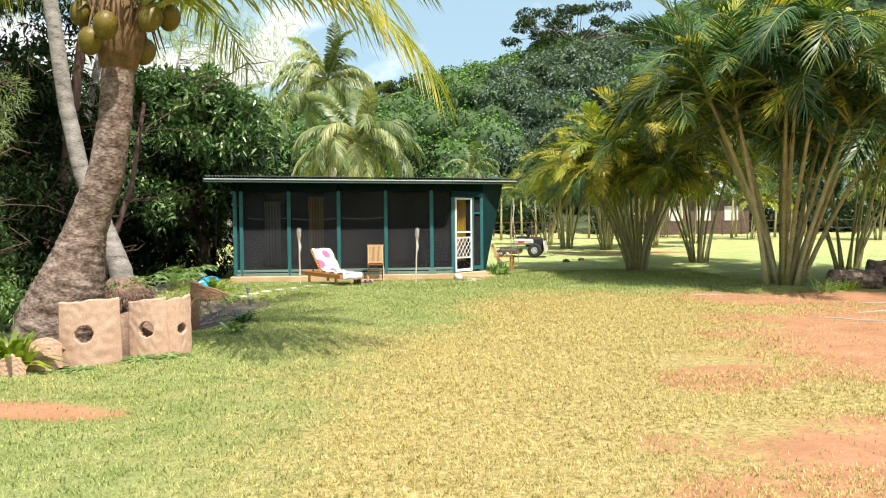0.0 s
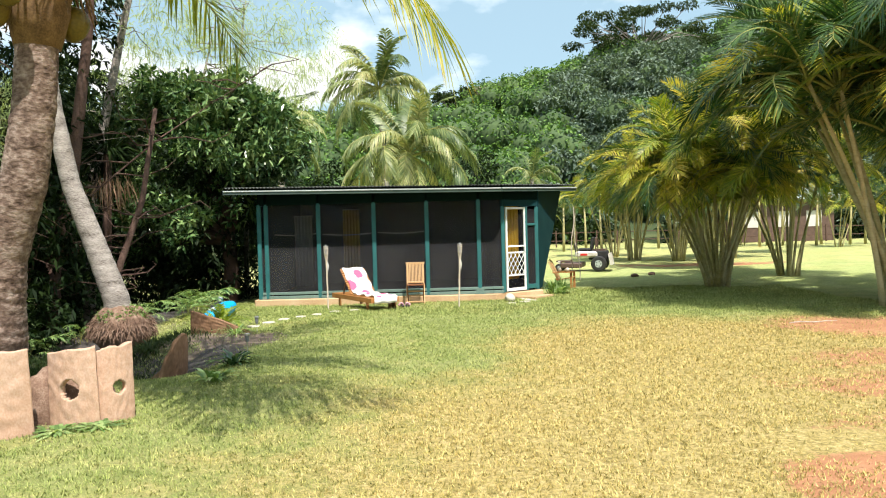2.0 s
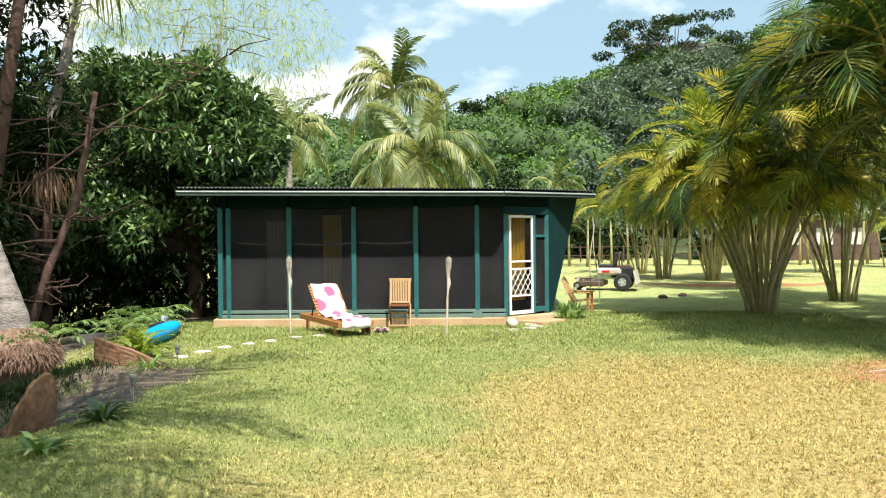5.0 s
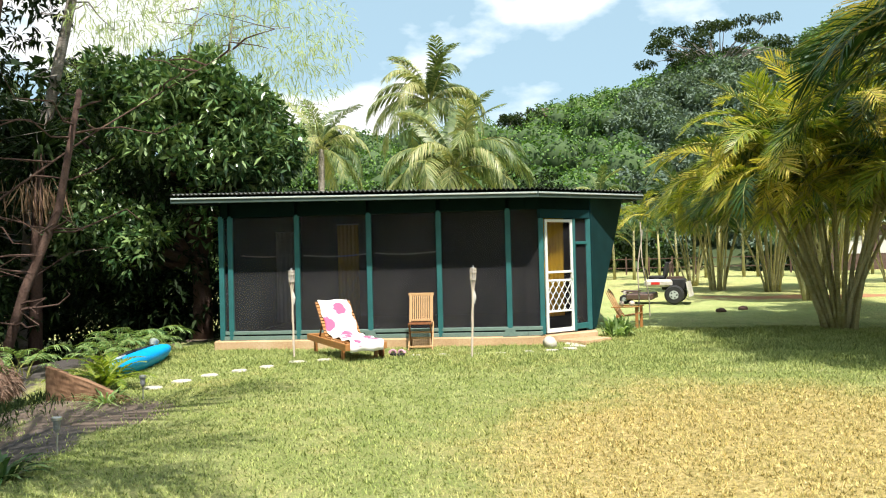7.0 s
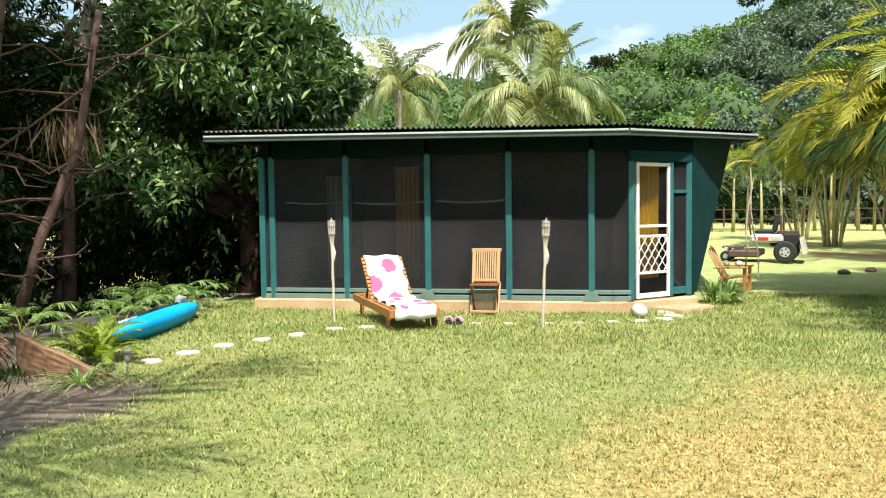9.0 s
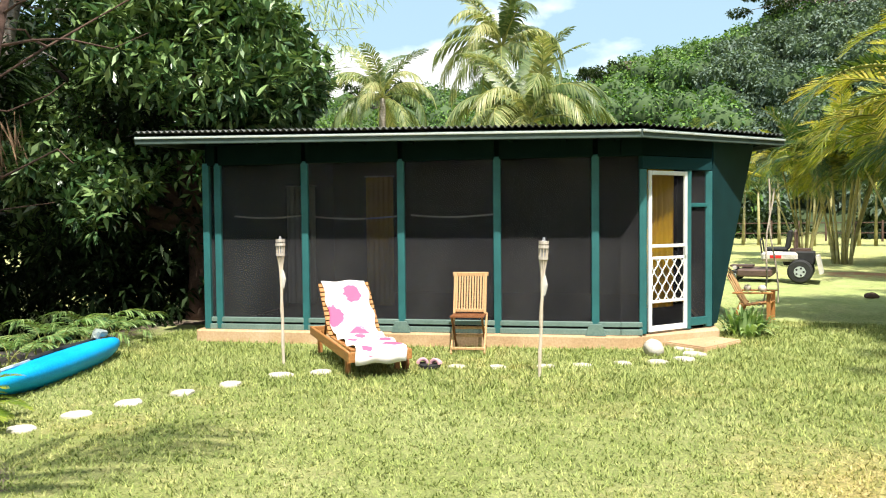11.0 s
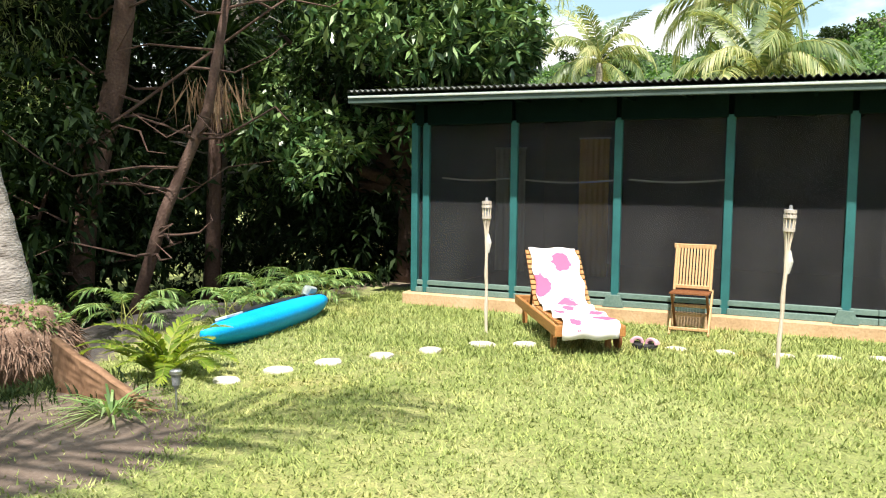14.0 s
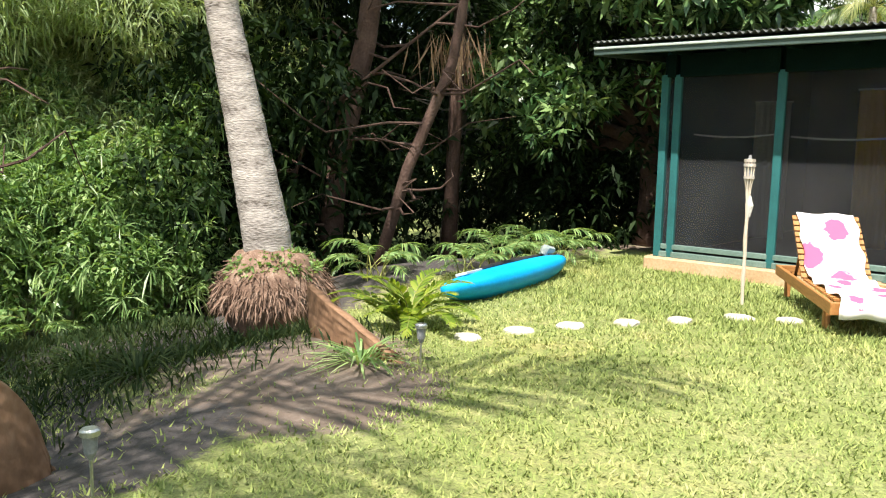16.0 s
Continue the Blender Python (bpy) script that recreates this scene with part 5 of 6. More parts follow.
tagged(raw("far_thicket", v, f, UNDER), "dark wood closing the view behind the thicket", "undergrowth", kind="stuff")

# sunlit shrubs by the grey palm
sb = []
for k in range(70):
    bb, dd = radians(r.uniform(65, 86)), r.uniform(9.2, 12.5)
    sb.append((-0.1 - dd * math.sin(bb), 12 + dd * math.cos(bb), r.uniform(-0.7, 0.35) + (dd - 9.2) * 0.95, 0.55, 0.55, 0.45))
c, out = lumps(sb, 15000)
v, f = rosettes(clamp_ground(c), out, 5, 0.1, 0.045, 0.3)
tagged(raw("shrubs", v, f, SHRUB), "sunlit tangle of bright green shrubs", "shrub", kind="stuff")
c, out = lumps(sb, 900)
v, f = rosettes(clamp_ground(c + out * 0.12), out, 14, 0.3, 0.02, 0.25)
tagged(raw("sedge_tangle", v, f, SHRUB), "starry sedge leaves among the shrubs", "sedge", kind="stuff")
c, out = lumps([(-10.4 + r.uniform(-1.4, 0.9), 11.2 + k * 0.17, r.uniform(1.9, 4.6), 0.7, 0.7, 0.5) for k in range(44)], 42000)
v, f = leaf_arrays(c, out * 0.6 + rng.normal(size=c.shape) * 0.7 + [0.25, -0.1, 0.0], rng.uniform(0.1, 0.28, len(c)), 0.02, 0.25)
tagged(raw("feathery_boughs", v, f, WISPY), "pale feathery boughs above the shrubs", "foliage", kind="stuff")
wb = []
for k in range(46):
    bb, dd = radians(r.uniform(67, 80)), r.uniform(10.5, 13.5)
    wb.append((-0.1 - dd * math.sin(bb), 12 + dd * math.cos(bb), r.uniform(0.9, 4.4), 0.75, 0.75, 0.55))
c, out = lumps(wb, 9000)
v, f = rosettes(clamp_ground(c), out, 7, 0.22, 0.022, 0.3)
tagged(raw("feathery_shrubs", v, f, WISPY), "pale sunlit feathery shrubs behind the tangle", "shrub", kind="stuff")
n = 22000
bx, by = rng.uniform(-10.5, -4.3, n), rng.uniform(11.0, 15.6, n)
keep = rng.random(n) < np.clip((-bx - 4.1) * 0.6, 0.05, 1)
bx, by = bx[keep], by[keep]
n = len(bx)
w = np.stack([rng.normal(size=n) * 0.45, rng.normal(size=n) * 0.45, np.ones(n)], 1)
v, f = leaf_arrays(np.stack([bx, by, ground_height(bx, by) - 0.01], 1), w, rng.uniform(0.05, 0.22, n), 0.016, 0.2)
tagged(raw("bank_grass", v, f, BANK), "long rank grass on the shaded bank", "grass", kind="stuff")


def tuft(name, x, y, n, length, width, mat, label, rise=0.8, spread=0.12, category="plant"):
    """A tuft of strap leaves that arch out from one root."""
    z = float(ground_height(x, y))
    th = thing(name, pose(x, y, z), label, category)
    a = rng.uniform(0, 2 * math.pi, n)
    ln = length * rng.uniform(0.6, 1.1, n)
    ri = rise * rng.uniform(0.5, 1.2, n)
    root = np.stack([np.cos(a), np.sin(a), np.zeros(n)], 1) * spread * rng.uniform(0, 1, (n, 1))
    outw = np.stack([np.cos(a), np.sin(a), np.zeros(n)], 1)
    side = np.stack([-np.sin(a), np.cos(a), np.zeros(n)], 1) * width / 2
    lv = []
    for t, wd in ((0, 0.6), (0.35, 1.0), (0.7, 0.8), (1.0, 0.05)):
        p = root + outw * (ln * t * np.cos(ri) * (0.6 + 0.5 * t))[:, None]
        p[:, 2] = ln * (np.sin(ri) * t * 1.25 - 0.62 * t * t)
        p[:, 2] = np.maximum(p[:, 2], 0.01)
        lv += [p - side * wd, p + side * wd]
    lv = np.stack(lv, 1).reshape(-1, 3)
    q = np.arange(n)[:, None] * 8
    f = np.concatenate([q + np.array([[0, 1, 3, 2]]), q + np.array([[2, 3, 5, 4]]), q + np.array([[4, 5, 7, 6]])])
    raw("leaves", lv, f, mat, th)
    return th


FS = frond_mesh("fern_frond", 0.75, radians(62), radians(75), 26, 0.15, 0.035, 0.2, 31, 0.1)
FS.materials.append(FERN)
FS.materials.append(RACHIS)
fern = thing("fern", pose(-4.65, 15.85, 0), "spreading yellow-green fern beside the slab", "fern")
for k in range(26):
    frond(FS, fern, (0.06 * math.cos(k), 0.06 * math.sin(k), 0.02), k * 137.5, random.Random(k).uniform(-30, 12), random.Random(k + 50).uniform(0.55, 0.95))
US = frond_mesh("umbrella_leaf", 0.6, radians(70), radians(95), 16, 0.2, 0.02, 0.6, 33, 0.45)
US.materials.append(SHRUB)
US.materials.append(RACHIS)
for x, y, s in ((-6.3, 18.7, 1.0), (-6.5, 19.6, 1.1), (-6.1, 18.0, 0.8), (-6.9, 17.3, 1.0), (-8.9, 15.2, 1.1), (-8.8, 14.4, 1.0), (-8.6, 16.3, 1.1), (-9.0, 13.8, 0.9), (-7.6, 16.6, 0.8), (-6.6, 20.3, 0.9)):
    th = thing("umbrella_plant", pose(x, y, float(ground_height(x, y))), "leafy umbrella sedge at the thicket's foot", "plant", "umbrella sedges")
    for k in range(15):
        frond(US, th, (0.12 * math.cos(k), 0.12 * math.sin(k), 0), k * 137.5, random.Random(k * 3).uniform(-20, 12), s * random.Random(k).uniform(0.8, 1.5))
tuft("grass_tuft", -4.05, 14.95, 60, 0.42, 0.018, SHRUB, "long grass in front of the brown slab")
tuft("grass_tuft", -5.0, 13.9, 70, 0.5, 0.018, BANK, "rank grass on the shaded bank")
tuft("grass_tuft", -5.6, 13.0, 90, 0.55, 0.018, BANK, "rank grass on the shaded bank")
tuft("grass_tuft", -6.3, 14.0, 90, 0.6, 0.018, BANK, "rank grass on the shaded bank")
tuft("leafy_plant", -3.15, 12.3, 40, 0.42, 0.05, MANGO, "low leafy plant beside the wooden slab", 0.9)
tuft("leafy_plant", -3.0, 11.2, 26, 0.3, 0.06, SHRUB, "young plant in the lawn by the bed", 1.0)
tuft("leafy_plant", 1.6, 22.7, 150, 0.62, 0.05, SHRUB, "bushy green and yellow plant beside the cabin", 1.3, 0.26)
tuft("leafy_plant", -4.66, 8.3, 150, 0.62, 0.07, FERN, "bright yellow-green shrub by the palm bed", 1.2, 0.3)
tuft("leafy_plant", 7.7, 15.9, 70, 0.6, 0.025, SHRUB, "rough grass at the foot of the palm clump", 1.0, 0.3)
tuft("leafy_plant", 8.3, 16.2, 60, 0.5, 0.025, FERN, "rough dry grass at the foot of the palm clump", 1.0, 0.3)
for x, y in ((-3.85, 8.3), (-3.4, 8.75), (-3.1, 8.9), (-4.2, 8.4)):
    tuft("clover_patch", x, y, 60, 0.16, 0.04, SHRUB, "small weeds growing against the slabs", 0.6, 0.16)


# ---- bare trunks in the thicket ----
def bare_tree(pts, radii, twigs, seed, label, mat=TRUNK_RED, name="bare_trunk"):
    r = random.Random(seed)
    x, y = pts[0][:2]
    z = float(ground_height(x, y))
    th = thing(name, pose(x, y, z), label, "tree")
    loc = [Vector((p[0] - x, p[1] - y, p[2])) for p in pts]
    bm = bmesh.new()
    tube(bm, loc, radii, 10)
    part("trunk", bm, mat, th, smooth=True)
    for k in range(twigs):
        t = r.uniform(0.15, 0.98) * (len(loc) - 1)
        i0 = int(t)
        p = loc[i0].lerp(loc[min(i0 + 1, len(loc) - 1)], t - i0)
        a = r.uniform(0, 6.28)
        ln = r.uniform(0.7, 2.2)
        bm = bmesh.new()
        q = [p + Vector((math.cos(a + 0.25 * j * r.uniform(-1, 1)), math.sin(a), 0)) * ln * j / 4 + Vector((0, 0, r.uniform(-0.1, 0.25) * j * ln / 3)) for j in range(5)]
        tube(bm, q, [0.022, 0.017, 0.013, 0.009, 0.004], 5)
        part("branch", bm, mat, th)
    return th


bare_tree([(-9.3, 18.3, -0.3), (-9.2, 18.4, 1.6), (-8.9, 18.7, 3.4), (-8.5, 19.0, 7.0), (-8.4, 19.1, 11.0)], [0.2, 0.17, 0.15, 0.1, 0.02], 18, 1, "dark reddish trunk standing in the thicket")
bare_tree([(-8.0, 18.1, -0.3), (-7.75, 18.5, 1.3), (-7.45, 18.95, 2.6), (-7.2, 19.2, 4.6)], [0.08, 0.075, 0.065, 0.045], 16, 2, "thin leaning trunk with bare twigs")
bare_tree([(-11.3, 18.0, -0.1), (-11.4, 18.0, 6.0), (-11.0, 18.4, 12.0)], [0.2, 0.15, 0.03], 14, 3, "dark trunk deep in the thicket")
bare_tree([(-7.6, 12.5, -0.1), (-7.9, 13.4, 3.0), (-8.3, 14.8, 6.2)], [0.07, 0.06, 0.03], 30, 4, "thin trunk with many bare twigs")
bare_tree([(-9.6, 17.4, -0.1), (-9.2, 18.0, 2.4), (-7.6, 20.2, 4.6), (-5.4, 22.0, 6.6)], [0.04, 0.026, 0.016, 0.005], 14, 6, "long thin bare bough reaching over the thicket")
iron = bare_tree([(-10.2, 21.5, -0.1), (-10.0, 21.7, 4.0), (-9.2, 22.0, 8.0), (-8.4, 22.6, 12.0)], [0.16, 0.13, 0.09, 0.04], 34, 5, "tall wispy tree with feathery pale foliage", TRUNK_GREY, "wispy_tree")
wb = [(r.uniform(-1.6, 4.2), r.uniform(-1.5, 2.5), r.uniform(6.6, 12.5), 0.9, 0.9, 0.7) for k in range(26)]
wb += [(r.uniform(-0.4, 5.2), r.uniform(2.0, 4.5), r.uniform(5.6, 8.6), 0.95, 0.95, 0.6) for k in range(30)]
c, out = lumps(wb, 12000)
v, f = leaf_arrays(c, out * 0.6 + rng.normal(size=c.shape) * 0.6 + [0.2, 0, -0.15], rng.uniform(0.16, 0.36, len(c)), 0.024, 0.3)
raw("crown", v, f, WISPY, iron)

bare_tree([(-9.4, 24.8, -0.1), (-9.2, 24.9, 3.5), (-8.6, 25.0, 6.0), (-8.0, 25.2, 8.6)], [0.09, 0.075, 0.05, 0.012], 22, 7, "slender pale bare tree behind the dense tree", TRUNK_GREY)
bare_tree([(-7.4, 25.4, -0.1), (-7.3, 25.4, 4.0), (-7.5, 25.5, 6.4), (-7.2, 25.6, 8.8)], [0.08, 0.065, 0.045, 0.012], 20, 8, "slender pale bare tree behind the dense tree", TRUNK_GREY)

# screw pine with dead skirt
pan = thing("screw_pine", pose(-9.2, 20.6, float(ground_height(-9.2, 20.6))), "screw pine with strap leaves and a dead hanging skirt", "tree")
bm = bmesh.new()
tube(bm, [(0, 0, -0.1), (0, 0.1, 2.2), (0.1, 0.1, 4.3)], [0.13, 0.11, 0.1], 8)
part("trunk", bm, TRUNK_RED, pan, smooth=True)
for cx, cy, cz, nn in ((0.1, 0.1, 4.3, 1), (-0.9, -0.4, 4.9, 2), (-0.6, -1.4, 5.4, 3), (-1.5, -2.2, 4.6, 4)):
    n = 150
    a, e = rng.uniform(0, 6.28, n), rng.uniform(-0.3, 1.3, n)
    w = np.stack([np.cos(a) * np.cos(e), np.sin(a) * np.cos(e), np.sin(e)], 1)
    v, f = leaf_arrays(np.tile([cx, cy, cz], (n, 1)) + w * 0.08, w, rng.uniform(0.7, 1.25, n), 0.06, 0.35)
    raw("leaf_head", v, f, UNDER, pan)
n = 90
w = np.stack([rng.normal(size=n) * 0.22, rng.normal(size=n) * 0.22, -np.ones(n)], 1)
v, f = leaf_arrays(np.array([0.3, -0.2, 3.7]) + rng.normal(size=(n, 3)) * [0.28, 0.28, 0.12], w, rng.uniform(0.5, 1.0, n), 0.03, 0)
raw("dead_skirt", v, f, DEAD, pan, "hanging dead brown leaves")

# ---- logs and things by the palm clump ----
def log(x, y, ln, rad, rz, seed):
    bm = bmesh.new()
    pts = [(ln * (j / 8 - 0.5), 0.02 * math.sin(j + seed), 0) for j in range(9)]
    tube(bm, pts, [rad * (1 + 0.07 * math.sin(j * 1.7 + seed)) for j in range(9)], 14)
    ob = part("log", bm, TRUNK_BROWN, smooth=True)
    ob.matrix_world = pose(x, y, float(ground_height(x, y)) + rad * 0.8, 0, 0, rz)
    tagged(ob, "weathered cut palm log lying on the ground", "log", "logs beside the palm clump")


log(8.75, 16.7, 1.0, 0.23, 4, 1)
log(9.9, 17.3, 1.0, 0.3, -8, 2)
for k, (x, y, rz, ln) in enumerate(((5.1, 15.2, 10, 0.8), (6.0, 11.2, -30, 1.4), (7.2, 12.4, 25, 1.8), (6.6, 10.2, -20, 0.9), (3.6, 5.6, 8, 0.7), (7.9, 13.2, -35, 1.6))):
    bm = bmesh.new()
    tube(bm, [(ln * (j / 4 - 0.5), 0.03 * math.sin(j * 2 + k), 0.01 * (j % 2)) for j in range(5)], [0.007, 0.01, 0.009, 0.008, 0.004], 6)
    ob = part("dry_frond_stalk", bm, CORD)
    ob.matrix_world = pose(x, y, float(ground_height(x, y)) + 0.02, 0, 0, rz)
    tagged(ob, "pale dry stalk lying on the earth", "stick", "dry stalks on the ground")
for k, (x, y) in enumerate(((6.3, 9.2), (7.0, 10.6), (5.6, 8.8), (4.3, 27.5), (4.9, 27.9))):
    bm = bmesh.new()
    bmesh.ops.create_icosphere(bm, subdivisions=2, radius=0.12)
    for v in bm.verts:
        v.co *= 1 + 0.35 * noise.noise(v.co * 7 + Vector((k, 0, 0)))
        v.co.z *= 0.6
    ob = part("earth_clod", bm, TRUNK_RED, smooth=True)
    ob.matrix_world = pose(x, y, float(ground_height(x, y)) + 0.03)
    tagged(ob, "dark clod of earth on the ground", "clod", "clods")

# ---- mower ----
mow = thing("riding_mower", pose(3.1, 31.1, 0, 0, 0, -12), "dusty white and dark zero-turn riding mower parked on the grass", "riding mower")


def wheel(x, y, rad, wid):
    bm = bmesh.new()
    tube(bm, [(x, y - wid / 2, rad), (x, y - wid * 0.3, rad), (x, y + wid * 0.3, rad), (x, y + wid / 2, rad)], [rad * 0.86, rad, rad, rad * 0.86], 22)
    w = part("wheel", bm, BLACK, mow)
    bm = bmesh.new()
    tube(bm, [(x, y - wid / 2 - 0.015, rad), (x, y + wid / 2 + 0.015, rad)], rad * 0.46, 16)
    rim = part("rim", bm, TRIM, w)
    for j in range(5):
        a = j * 2 * math.pi / 5
        cx, cz = x + rad * 0.3 * math.cos(a), rad + rad * 0.3 * math.sin(a)
        bm = bmesh.new()
        tube(bm, [(cx, y - wid / 2 - 0.02, cz), (cx, y + wid / 2 + 0.02, cz)], rad * 0.09, 8)
        part("rim_hole", bm, BLACK, w)


for sd in (-1, 1):
    wheel(0.56, sd * 0.48, 0.27, 0.24)
    wheel(-0.85, sd * 0.42, 0.14, 0.12)


def mower_part(name, c, s, mat, label="", ry=0, bev=0.03, parent=None):
    bm = bmesh.new()
    box(bm, c, s, 0, ry, 0, bev)
    return part(name, bm, mat, parent or mow, label)


mower_part("engine_body", (0.52, 0, 0.56), (0.66, 0.6, 0.32), BLACK)
mower_part("engine_cover", (0.55, 0, 0.74), (0.44, 0.46, 0.08), MOWER_DARK, bev=0.035)
for sd in (-1, 1):
    mower_part("fender", (0.12, sd * 0.42, 0.6), (0.78, 0.2, 0.22), MOWER_WHITE, bev=0.06)
mower_part("decal", (0.05, -0.525, 0.6), (0.24, 0.012, 0.07), RED_MARK, bev=0)
mower_part("rear_guard", (0.95, 0, 0.42), (0.07, 0.9, 0.42), MOWER_WHITE, ry=-12)
mower_part("cutting_deck", (-0.4, 0, 0.22), (0.75, 1.3, 0.17), MOWER_DARK)
mower_part("footplate", (-0.72, 0, 0.36), (0.5, 0.5, 0.04), MOWER_DARK)
mower_part("front_axle", (-0.85, 0, 0.33), (0.07, 0.95, 0.07), MOWER_WHITE)
mower_part("seat", (0.05, 0, 0.76), (0.46, 0.48, 0.1), BLACK)
mower_part("backrest", (0.3, 0, 0.98), (0.1, 0.46, 0.45), BLACK, ry=10)
for sd in (-1, 1):
    bm = bmesh.new()
    tube(bm, [(-0.25, sd * 0.3, 0.6), (-0.3, sd * 0.3, 0.95), (-0.3, sd * 0.1, 1.0)], 0.02, 6)
    part("control_lever", bm, BLACK, mow)
    bm = bmesh.new()
    tube(bm, [(0.45, sd * 0.4, 0.65), (0.45, sd * 0.4, 1.15), (0.45, 0, 1.2)], 0.025, 6)
    part("roll_bar", bm, MOWER_DARK, mow)

# ---- wooden garden seat beside the cabin, ropes ----
seat = thing("garden_armchair", pose(1.9, 24.1, -0.09, 0, 0, 165) @ Matrix.Scale(0.85, 4), "slatted wooden garden armchair beside the cabin", "chair")
for sd in (-1, 1):
    bar("leg", (-0.25, sd * 0.28, 0), (-0.25, sd * 0.28, 0.55), 0.04, 0.07, TEAK, seat)
    bar("leg", (0.35, sd * 0.28, 0), (0.2, sd * 0.28, 0.36), 0.04, 0.07, TEAK, seat)
    bar("armrest", (-0.32, sd * 0.31, 0.56), (0.35, sd * 0.31, 0.54), 0.11, 0.025, TEAK, seat)
for j in range(6):
    bar("seat_slat", (-0.25 + j * 0.085, -0.27, 0.38 - j * 0.015), (-0.25 + j * 0.085, 0.27, 0.38 - j * 0.015), 0.07, 0.02, TEAK, seat)
for j in range(5):
    y = (j - 2) * 0.11
    bar("back_slat", (0.18, y, 0.3), (0.48, y * 1.15, 0.98 - 0.04 * abs(j - 2)), 0.09, 0.02, TEAK_PALE, seat)
for k, (x, y, top) in enumerate(((2.5, 26.2, 2.2), (2.15, 25.4, 2.0))):
    bm = bmesh.new()
    tube(bm, [(0.03 * math.sin(j), 0.0, top * j / 8) for j in range(9)], 0.014, 6)
    ob = part("cane_stake", bm, BAMBOO)
    ob.matrix_world = pose(x, y, 0, 0, -5 + 9 * k, 0)
    tagged(ob, "thin bamboo stake standing behind the cabin", "stake", "bamboo stakes")
for k in range(2):
    bm = bmesh.new()
    bmesh.ops.create_uvsphere(bm, u_segments=12, v_segments=8, radius=0.055)
    for v in bm.verts:
        v.co.x *= 1.2
    ob = part("coconut", bm, BAMBOO, smooth=True)
    ob.matrix_world = pose(1.95 - 0.2 * k, 23.81 + 0.06 * k, 0.452, 0, 0, 30 + 50 * k)
    tagged(ob, "small pale yellow coconut lying on the armchair's arm", "coconut", "coconuts on the armchair")

# ---- field's far edge: rail fence, trees, buildings ----
fence = thing("field_fence", pose(0, 62, 0), "dark post and wire fence at the field's far edge", "fence")
for k in range(40):
    x = -8 + k * 1.5
    bar("fence_post", (x, 0, -0.2), (x, 0, 1.25), 0.1, 0.1, TRUNK_RED, fence)
for z in (0.5, 1.1):
    bar("fence_rail", (-8, 0, z), (50.5, 0, z), 0.04, 0.06, TRUNK_RED, fence)
hut = thing("field_house", pose(21, 67, 0, 0, 0, 8), "brown timber house beyond the field", "house")
bm = bmesh.new()
box(bm, (0, 0, 1.6), (8, 5, 3.2))
part("wall", bm, MOWER_DARK, hut)
bm = bmesh.new()
slab_outline(bm, [(-4.6, -3.2), (4.6, -3.2), (4.6, 3.2), (-4.6, 3.2)], 3.2, 3.35)
for v in bm.verts:
    if abs(v.co.y) < 9 and v.co.z > 3.3:
        v.co.y *= 0.15
        v.co.z += 1.3
part("roof", bm, TRIM, hut, "pale pitched roof")
for k in range(3):
    bm = bmesh.new()
    box(bm, (-2.4 + 2.4 * k, -2.52, 1.7), (1.2, 0.06, 1.2))
    part("window", bm, PALE_CLOTH, hut)
top_house = thing("ridge_house", pose(2.0, 141, float(ground_height(2.0, 141)) - 3.6, 0, 0, 12), "low dark-roofed house on the ridge", "house")
bm = bmesh.new()
box(bm, (0, 0, 1.4), (12, 6, 6))
part("wall", bm, TEAK_DARK, top_house)
bm = bmesh.new()
slab_outline(bm, [(-7, -4), (7, -4), (7, 4), (-7, 4)], 4.4, 4.6)
for v in bm.verts:
    if v.co.z > 4.5:
        v.co.y *= 0.1
        v.co.z += 1.7
part("roof", bm, MOWER_DARK, top_house)

fb, gb, hb = [], [], []
r = random.Random(21)
for k in range(90):
    x = r.uniform(-30, 62)
    fb.append((x, r.uniform(66, 74), r.uniform(0.5, 4.5) + (3 if x < 0 else 0), r.uniform(1.2, 2.2), 1.6, r.uniform(1.0, 1.8)))
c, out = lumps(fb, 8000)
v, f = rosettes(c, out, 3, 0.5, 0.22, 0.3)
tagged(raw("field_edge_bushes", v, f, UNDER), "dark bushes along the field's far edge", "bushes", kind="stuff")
for k in range(900):
    x, y = r.uniform(-75, 85), 68 + 84 * r.random() ** 0.8
    s = r.uniform(1.6, 3.6)
    item = (x, y, float(ground_height(x, y)) + s * 0.7, s, s, s * r.uniform(0.7, 1.0))
    (gb if 6 < x - (y - 100) * 0.1 < 40 and y < 128 and r.random() < 0.85 else hb).append(item)
for blobs, n, mat, label in ((hb, 80000, WOODS, "bright green wooded hillside"), (gb, 34000, WOODS_GREY, "grey-green trees on the hillside")):
    c, out = lumps(blobs, n)
    keep = out[:, 1] < 0.45
    v, f = rosettes(c[keep], out[keep], 3, 0.6, 0.32, 0.3)
    tagged(raw("hill_woods", v, f, mat), label, "woods", kind="stuff")
# cores that keep the far crowns closed, inner shade put into their colour
SHADEWOOD = noisy("inner_canopy_shade", ((0.3, (0.03, 0.055, 0.02)), (0.7, (0.09, 0.14, 0.05))), 0.2, 1.5, 0.9, bump=1.0)
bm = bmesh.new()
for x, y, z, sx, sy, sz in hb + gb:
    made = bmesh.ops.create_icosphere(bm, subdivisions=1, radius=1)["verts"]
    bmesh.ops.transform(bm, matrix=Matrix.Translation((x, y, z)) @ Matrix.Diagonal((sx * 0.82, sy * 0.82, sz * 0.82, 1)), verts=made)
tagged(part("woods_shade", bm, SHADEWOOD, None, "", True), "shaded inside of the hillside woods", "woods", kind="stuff")


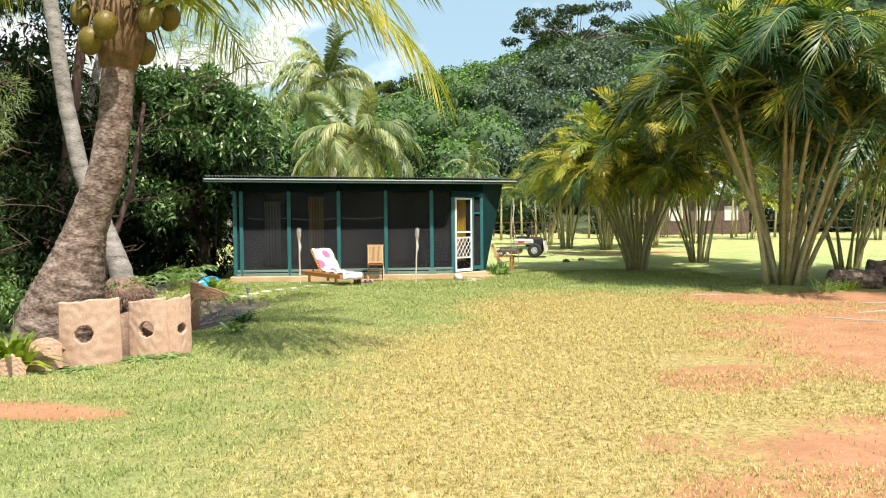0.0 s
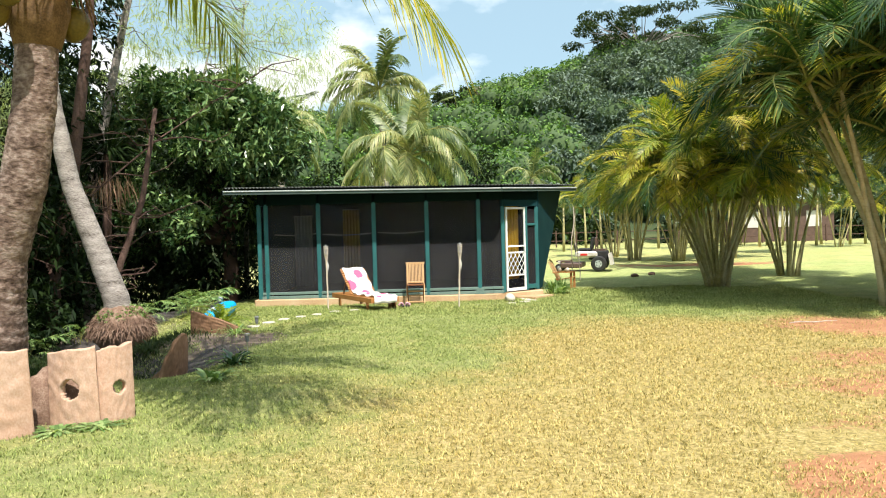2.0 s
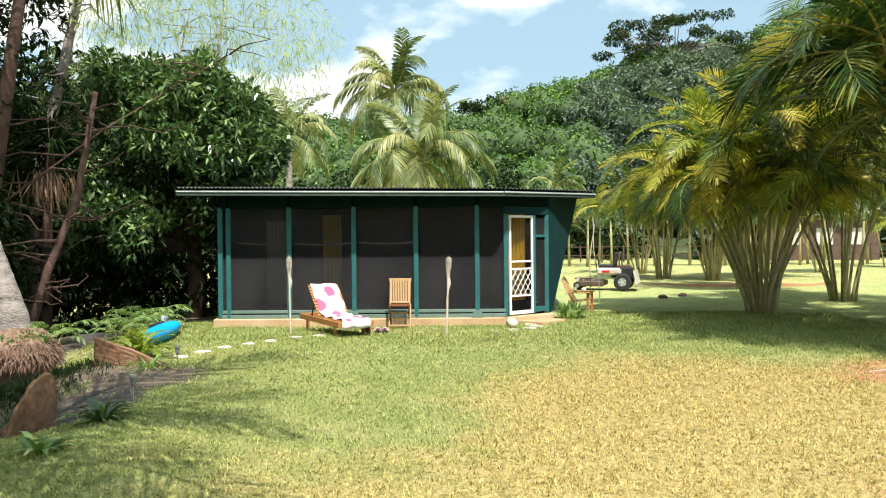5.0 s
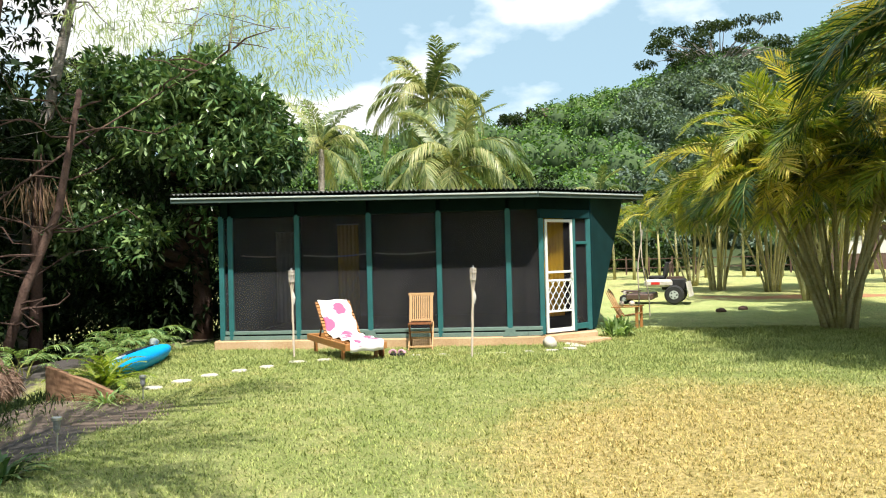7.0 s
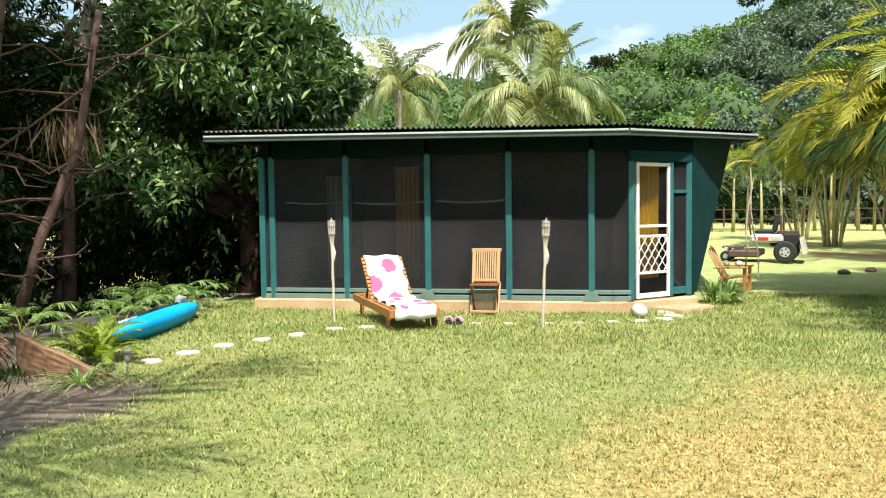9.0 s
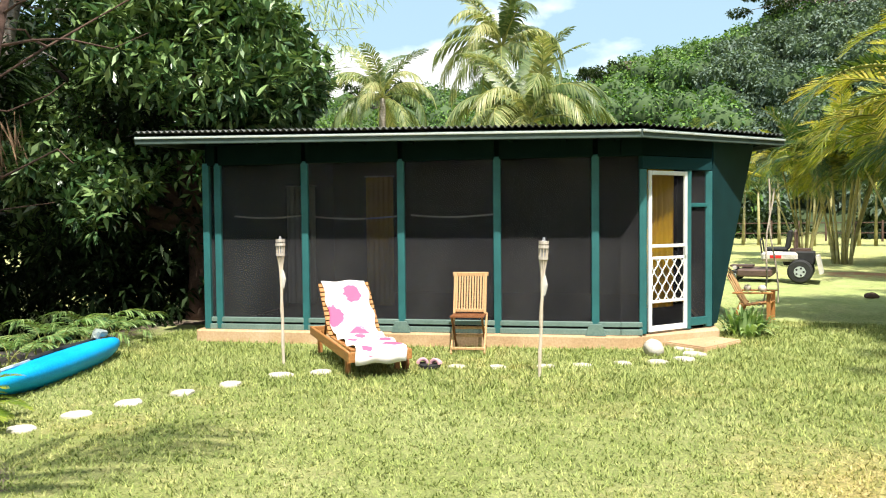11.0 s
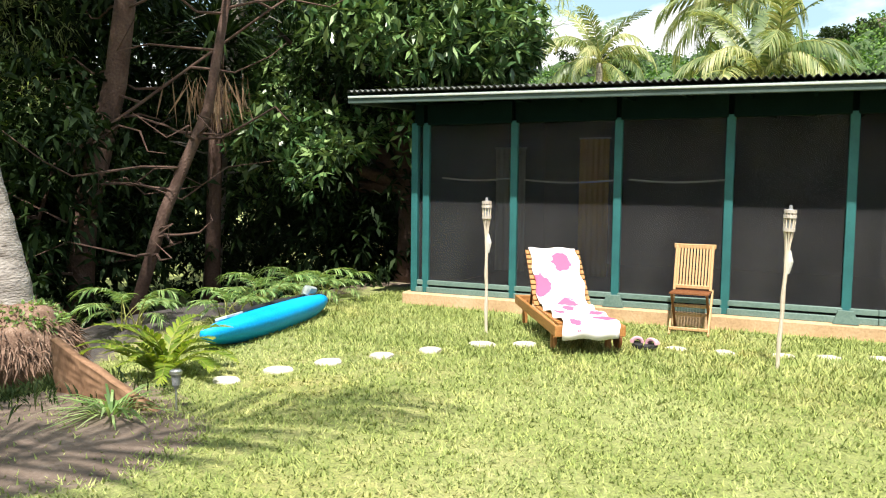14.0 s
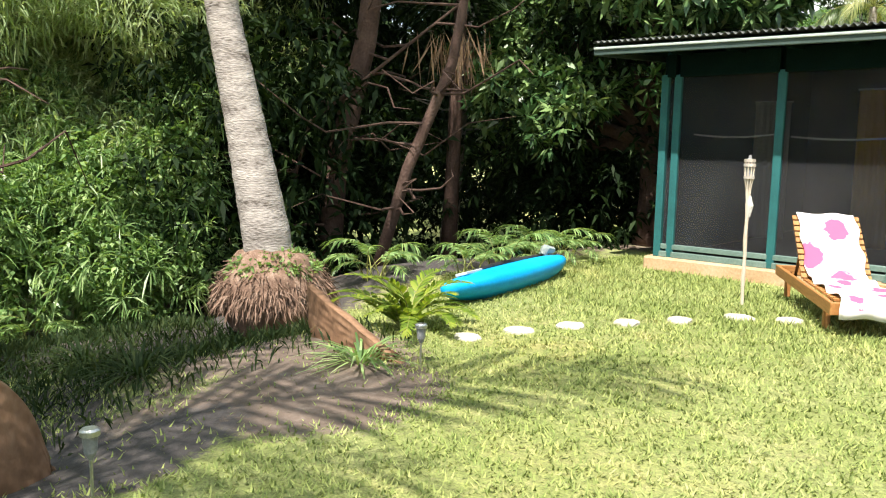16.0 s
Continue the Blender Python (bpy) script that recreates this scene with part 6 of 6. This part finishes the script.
def ridge_tree(x, y, h, spread, seed, flat=0.28, n=1700):
    r = random.Random(seed)
    z = float(ground_height(x, y)) - 4.5
    th = thing("ridge_tree", pose(x, y, z), "spreading flat-topped tree on the ridge", "tree", "trees on the ridge")
    bm = bmesh.new()
    tube(bm, [(0, 0, -1), (0.1, 0, h * 0.35), (0.2, 0, h * 0.6)], [0.5, 0.4, 0.3], 8)
    part("trunk", bm, TRUNK_GREY, th, smooth=True)
    blobs = []
    for k in range(34):
        a = k * 2.4
        d = spread * math.sqrt((k + 0.5) / 34)
        p = (math.cos(a) * d, math.sin(a) * d * 0.8, h * r.uniform(0.62, 1.0) - 0.12 * d)
        bm = bmesh.new()
        tube(bm, [(0.15, 0, h * 0.5), (p[0] * 0.5, p[1] * 0.5, h * 0.66), p], [0.16, 0.09, 0.03], 5)
        part("limb", bm, TRUNK_GREY, th)
        blobs.append((*p, spread * 0.15, spread * 0.15, spread * flat * 0.25))
    c, out = lumps(blobs, n)
    v, f = rosettes(c, out, 3, 0.5, 0.22, 0.2)
    # the bank's darkened leaf colour gives the crown its silhouette
    raw("crown", v, f, BANK, th)


ridge_tree(23.0, 134, 14.5, 12, 1, 0.16, 3600)
ridge_tree(20.0, 138, 11, 5.0, 2, 0.5)
ridge_tree(-7.5, 140, 9, 4.5, 3, 0.45)
ridge_tree(-38, 120, 12, 6, 4)

# ---- grass blades on the near lawn ----
def bare(x, y):
    d = np.ones_like(x)
    for cx, cy, rx, ry in ((6.9, 9.0, 3.7, 5.2), (7.2, 14.9, 3.2, 1.5), (2.9, 8.3, 0.8, 0.7), (2.6, 5.4, 1.3, 0.8), (-3.4, 6.4, 0.9, 0.35), (-3.75, 13.35, 0.6, 0.7), (-3.85, 14.35, 0.75, 0.85), (-4.0, 13.2, 0.8, 0.8), (-5.2, 14.7, 1.6, 1.3), (-4.6, 9.6, 1.3, 1.4)):
        d = np.minimum(d, np.hypot((x - cx) / rx, (y - cy) / ry))
    return d


m = 150000
cx, cy = rng.uniform(-6.3, 7.5, m), 2.2 + 21.8 * rng.random(m) ** 1.15
cl = 6
n = m * cl
x, y = np.repeat(cx, cl) + rng.normal(size=n) * 0.026, np.repeat(cy, cl) + rng.normal(size=n) * 0.026
H = HOUSE.inverted()
hu = H[0][0] * x + H[0][1] * y + H[0][3]
hv = H[1][0] * x + H[1][1] * y + H[1][3]
inside = (hu > -0.25) & (hv > -0.18) & ~((hu > 5.4) & (hv < (hu - 5.3) * 1.235 - 0.1))
ok = (rng.random(n) < np.clip((bare(x, y) - 0.62) * 1.9, 0.05, 1)) & ~inside & (np.abs(x) < 0.65 * (y + 1.5))
for sx, sy, sr in STONES:
    ok &= np.hypot(x - sx, y - sy) > sr
x, y = x[ok], y[ok]
n = len(x)
base = np.stack([x, y, ground_height(x, y) - 0.004], 1)
ln = rng.uniform(0.02, 0.055, n) * (1 + 0.7 * smooth(16.5, 18.5, y))
a = rng.uniform(0, 2 * math.pi, n)
le = rng.uniform(0.4, 1.9, n)
wayv = np.stack([np.cos(a) * le, np.sin(a) * le, np.ones(n)], 1)
sd = np.stack([-np.sin(a), np.cos(a), np.zeros(n)], 1) * (0.0032 + 0.00026 * y)[:, None]
gv = np.stack([base - sd, base + sd, base + unit(wayv) * ln[:, None]], 1).reshape(-1, 3)
tagged(raw("lawn_grass", gv, np.arange(3 * n).reshape(-1, 3), BLADES), "short grass blades, green to straw", "grass", kind="stuff")


# ---- row of slender young palms across the far field ----
def young_palm(x, y, h, seed):
    r = random.Random(seed)
    th = thing("young_palm", pose(x, y, float(ground_height(x, y))), "slender young palm with a thin dark trunk and drooping fronds", "palm tree", "row of young palms")
    bm = bmesh.new()
    bend = r.uniform(-0.15, 0.15)
    tube(bm, [(0, 0, -0.1), (bend * 0.3, 0, h * 0.4), (bend, 0, h)], [0.1, 0.075, 0.05], 7)
    part("trunk", bm, STEM, th, smooth=True)
    for j in range(8):
        frond(r.choice(AD), th, (bend, 0, h - 0.03), j * 45 + r.uniform(-20, 20), r.uniform(-15, 5), r.uniform(0.7, 1.0), r.uniform(-20, 20))


for k in range(26):
    rr = random.Random(700 + k)
    young_palm(-1.5 + k * 1.05 + rr.uniform(-0.3, 0.3), 54.5 + rr.uniform(-1.5, 2.5), rr.uniform(2.5, 3.4), k)
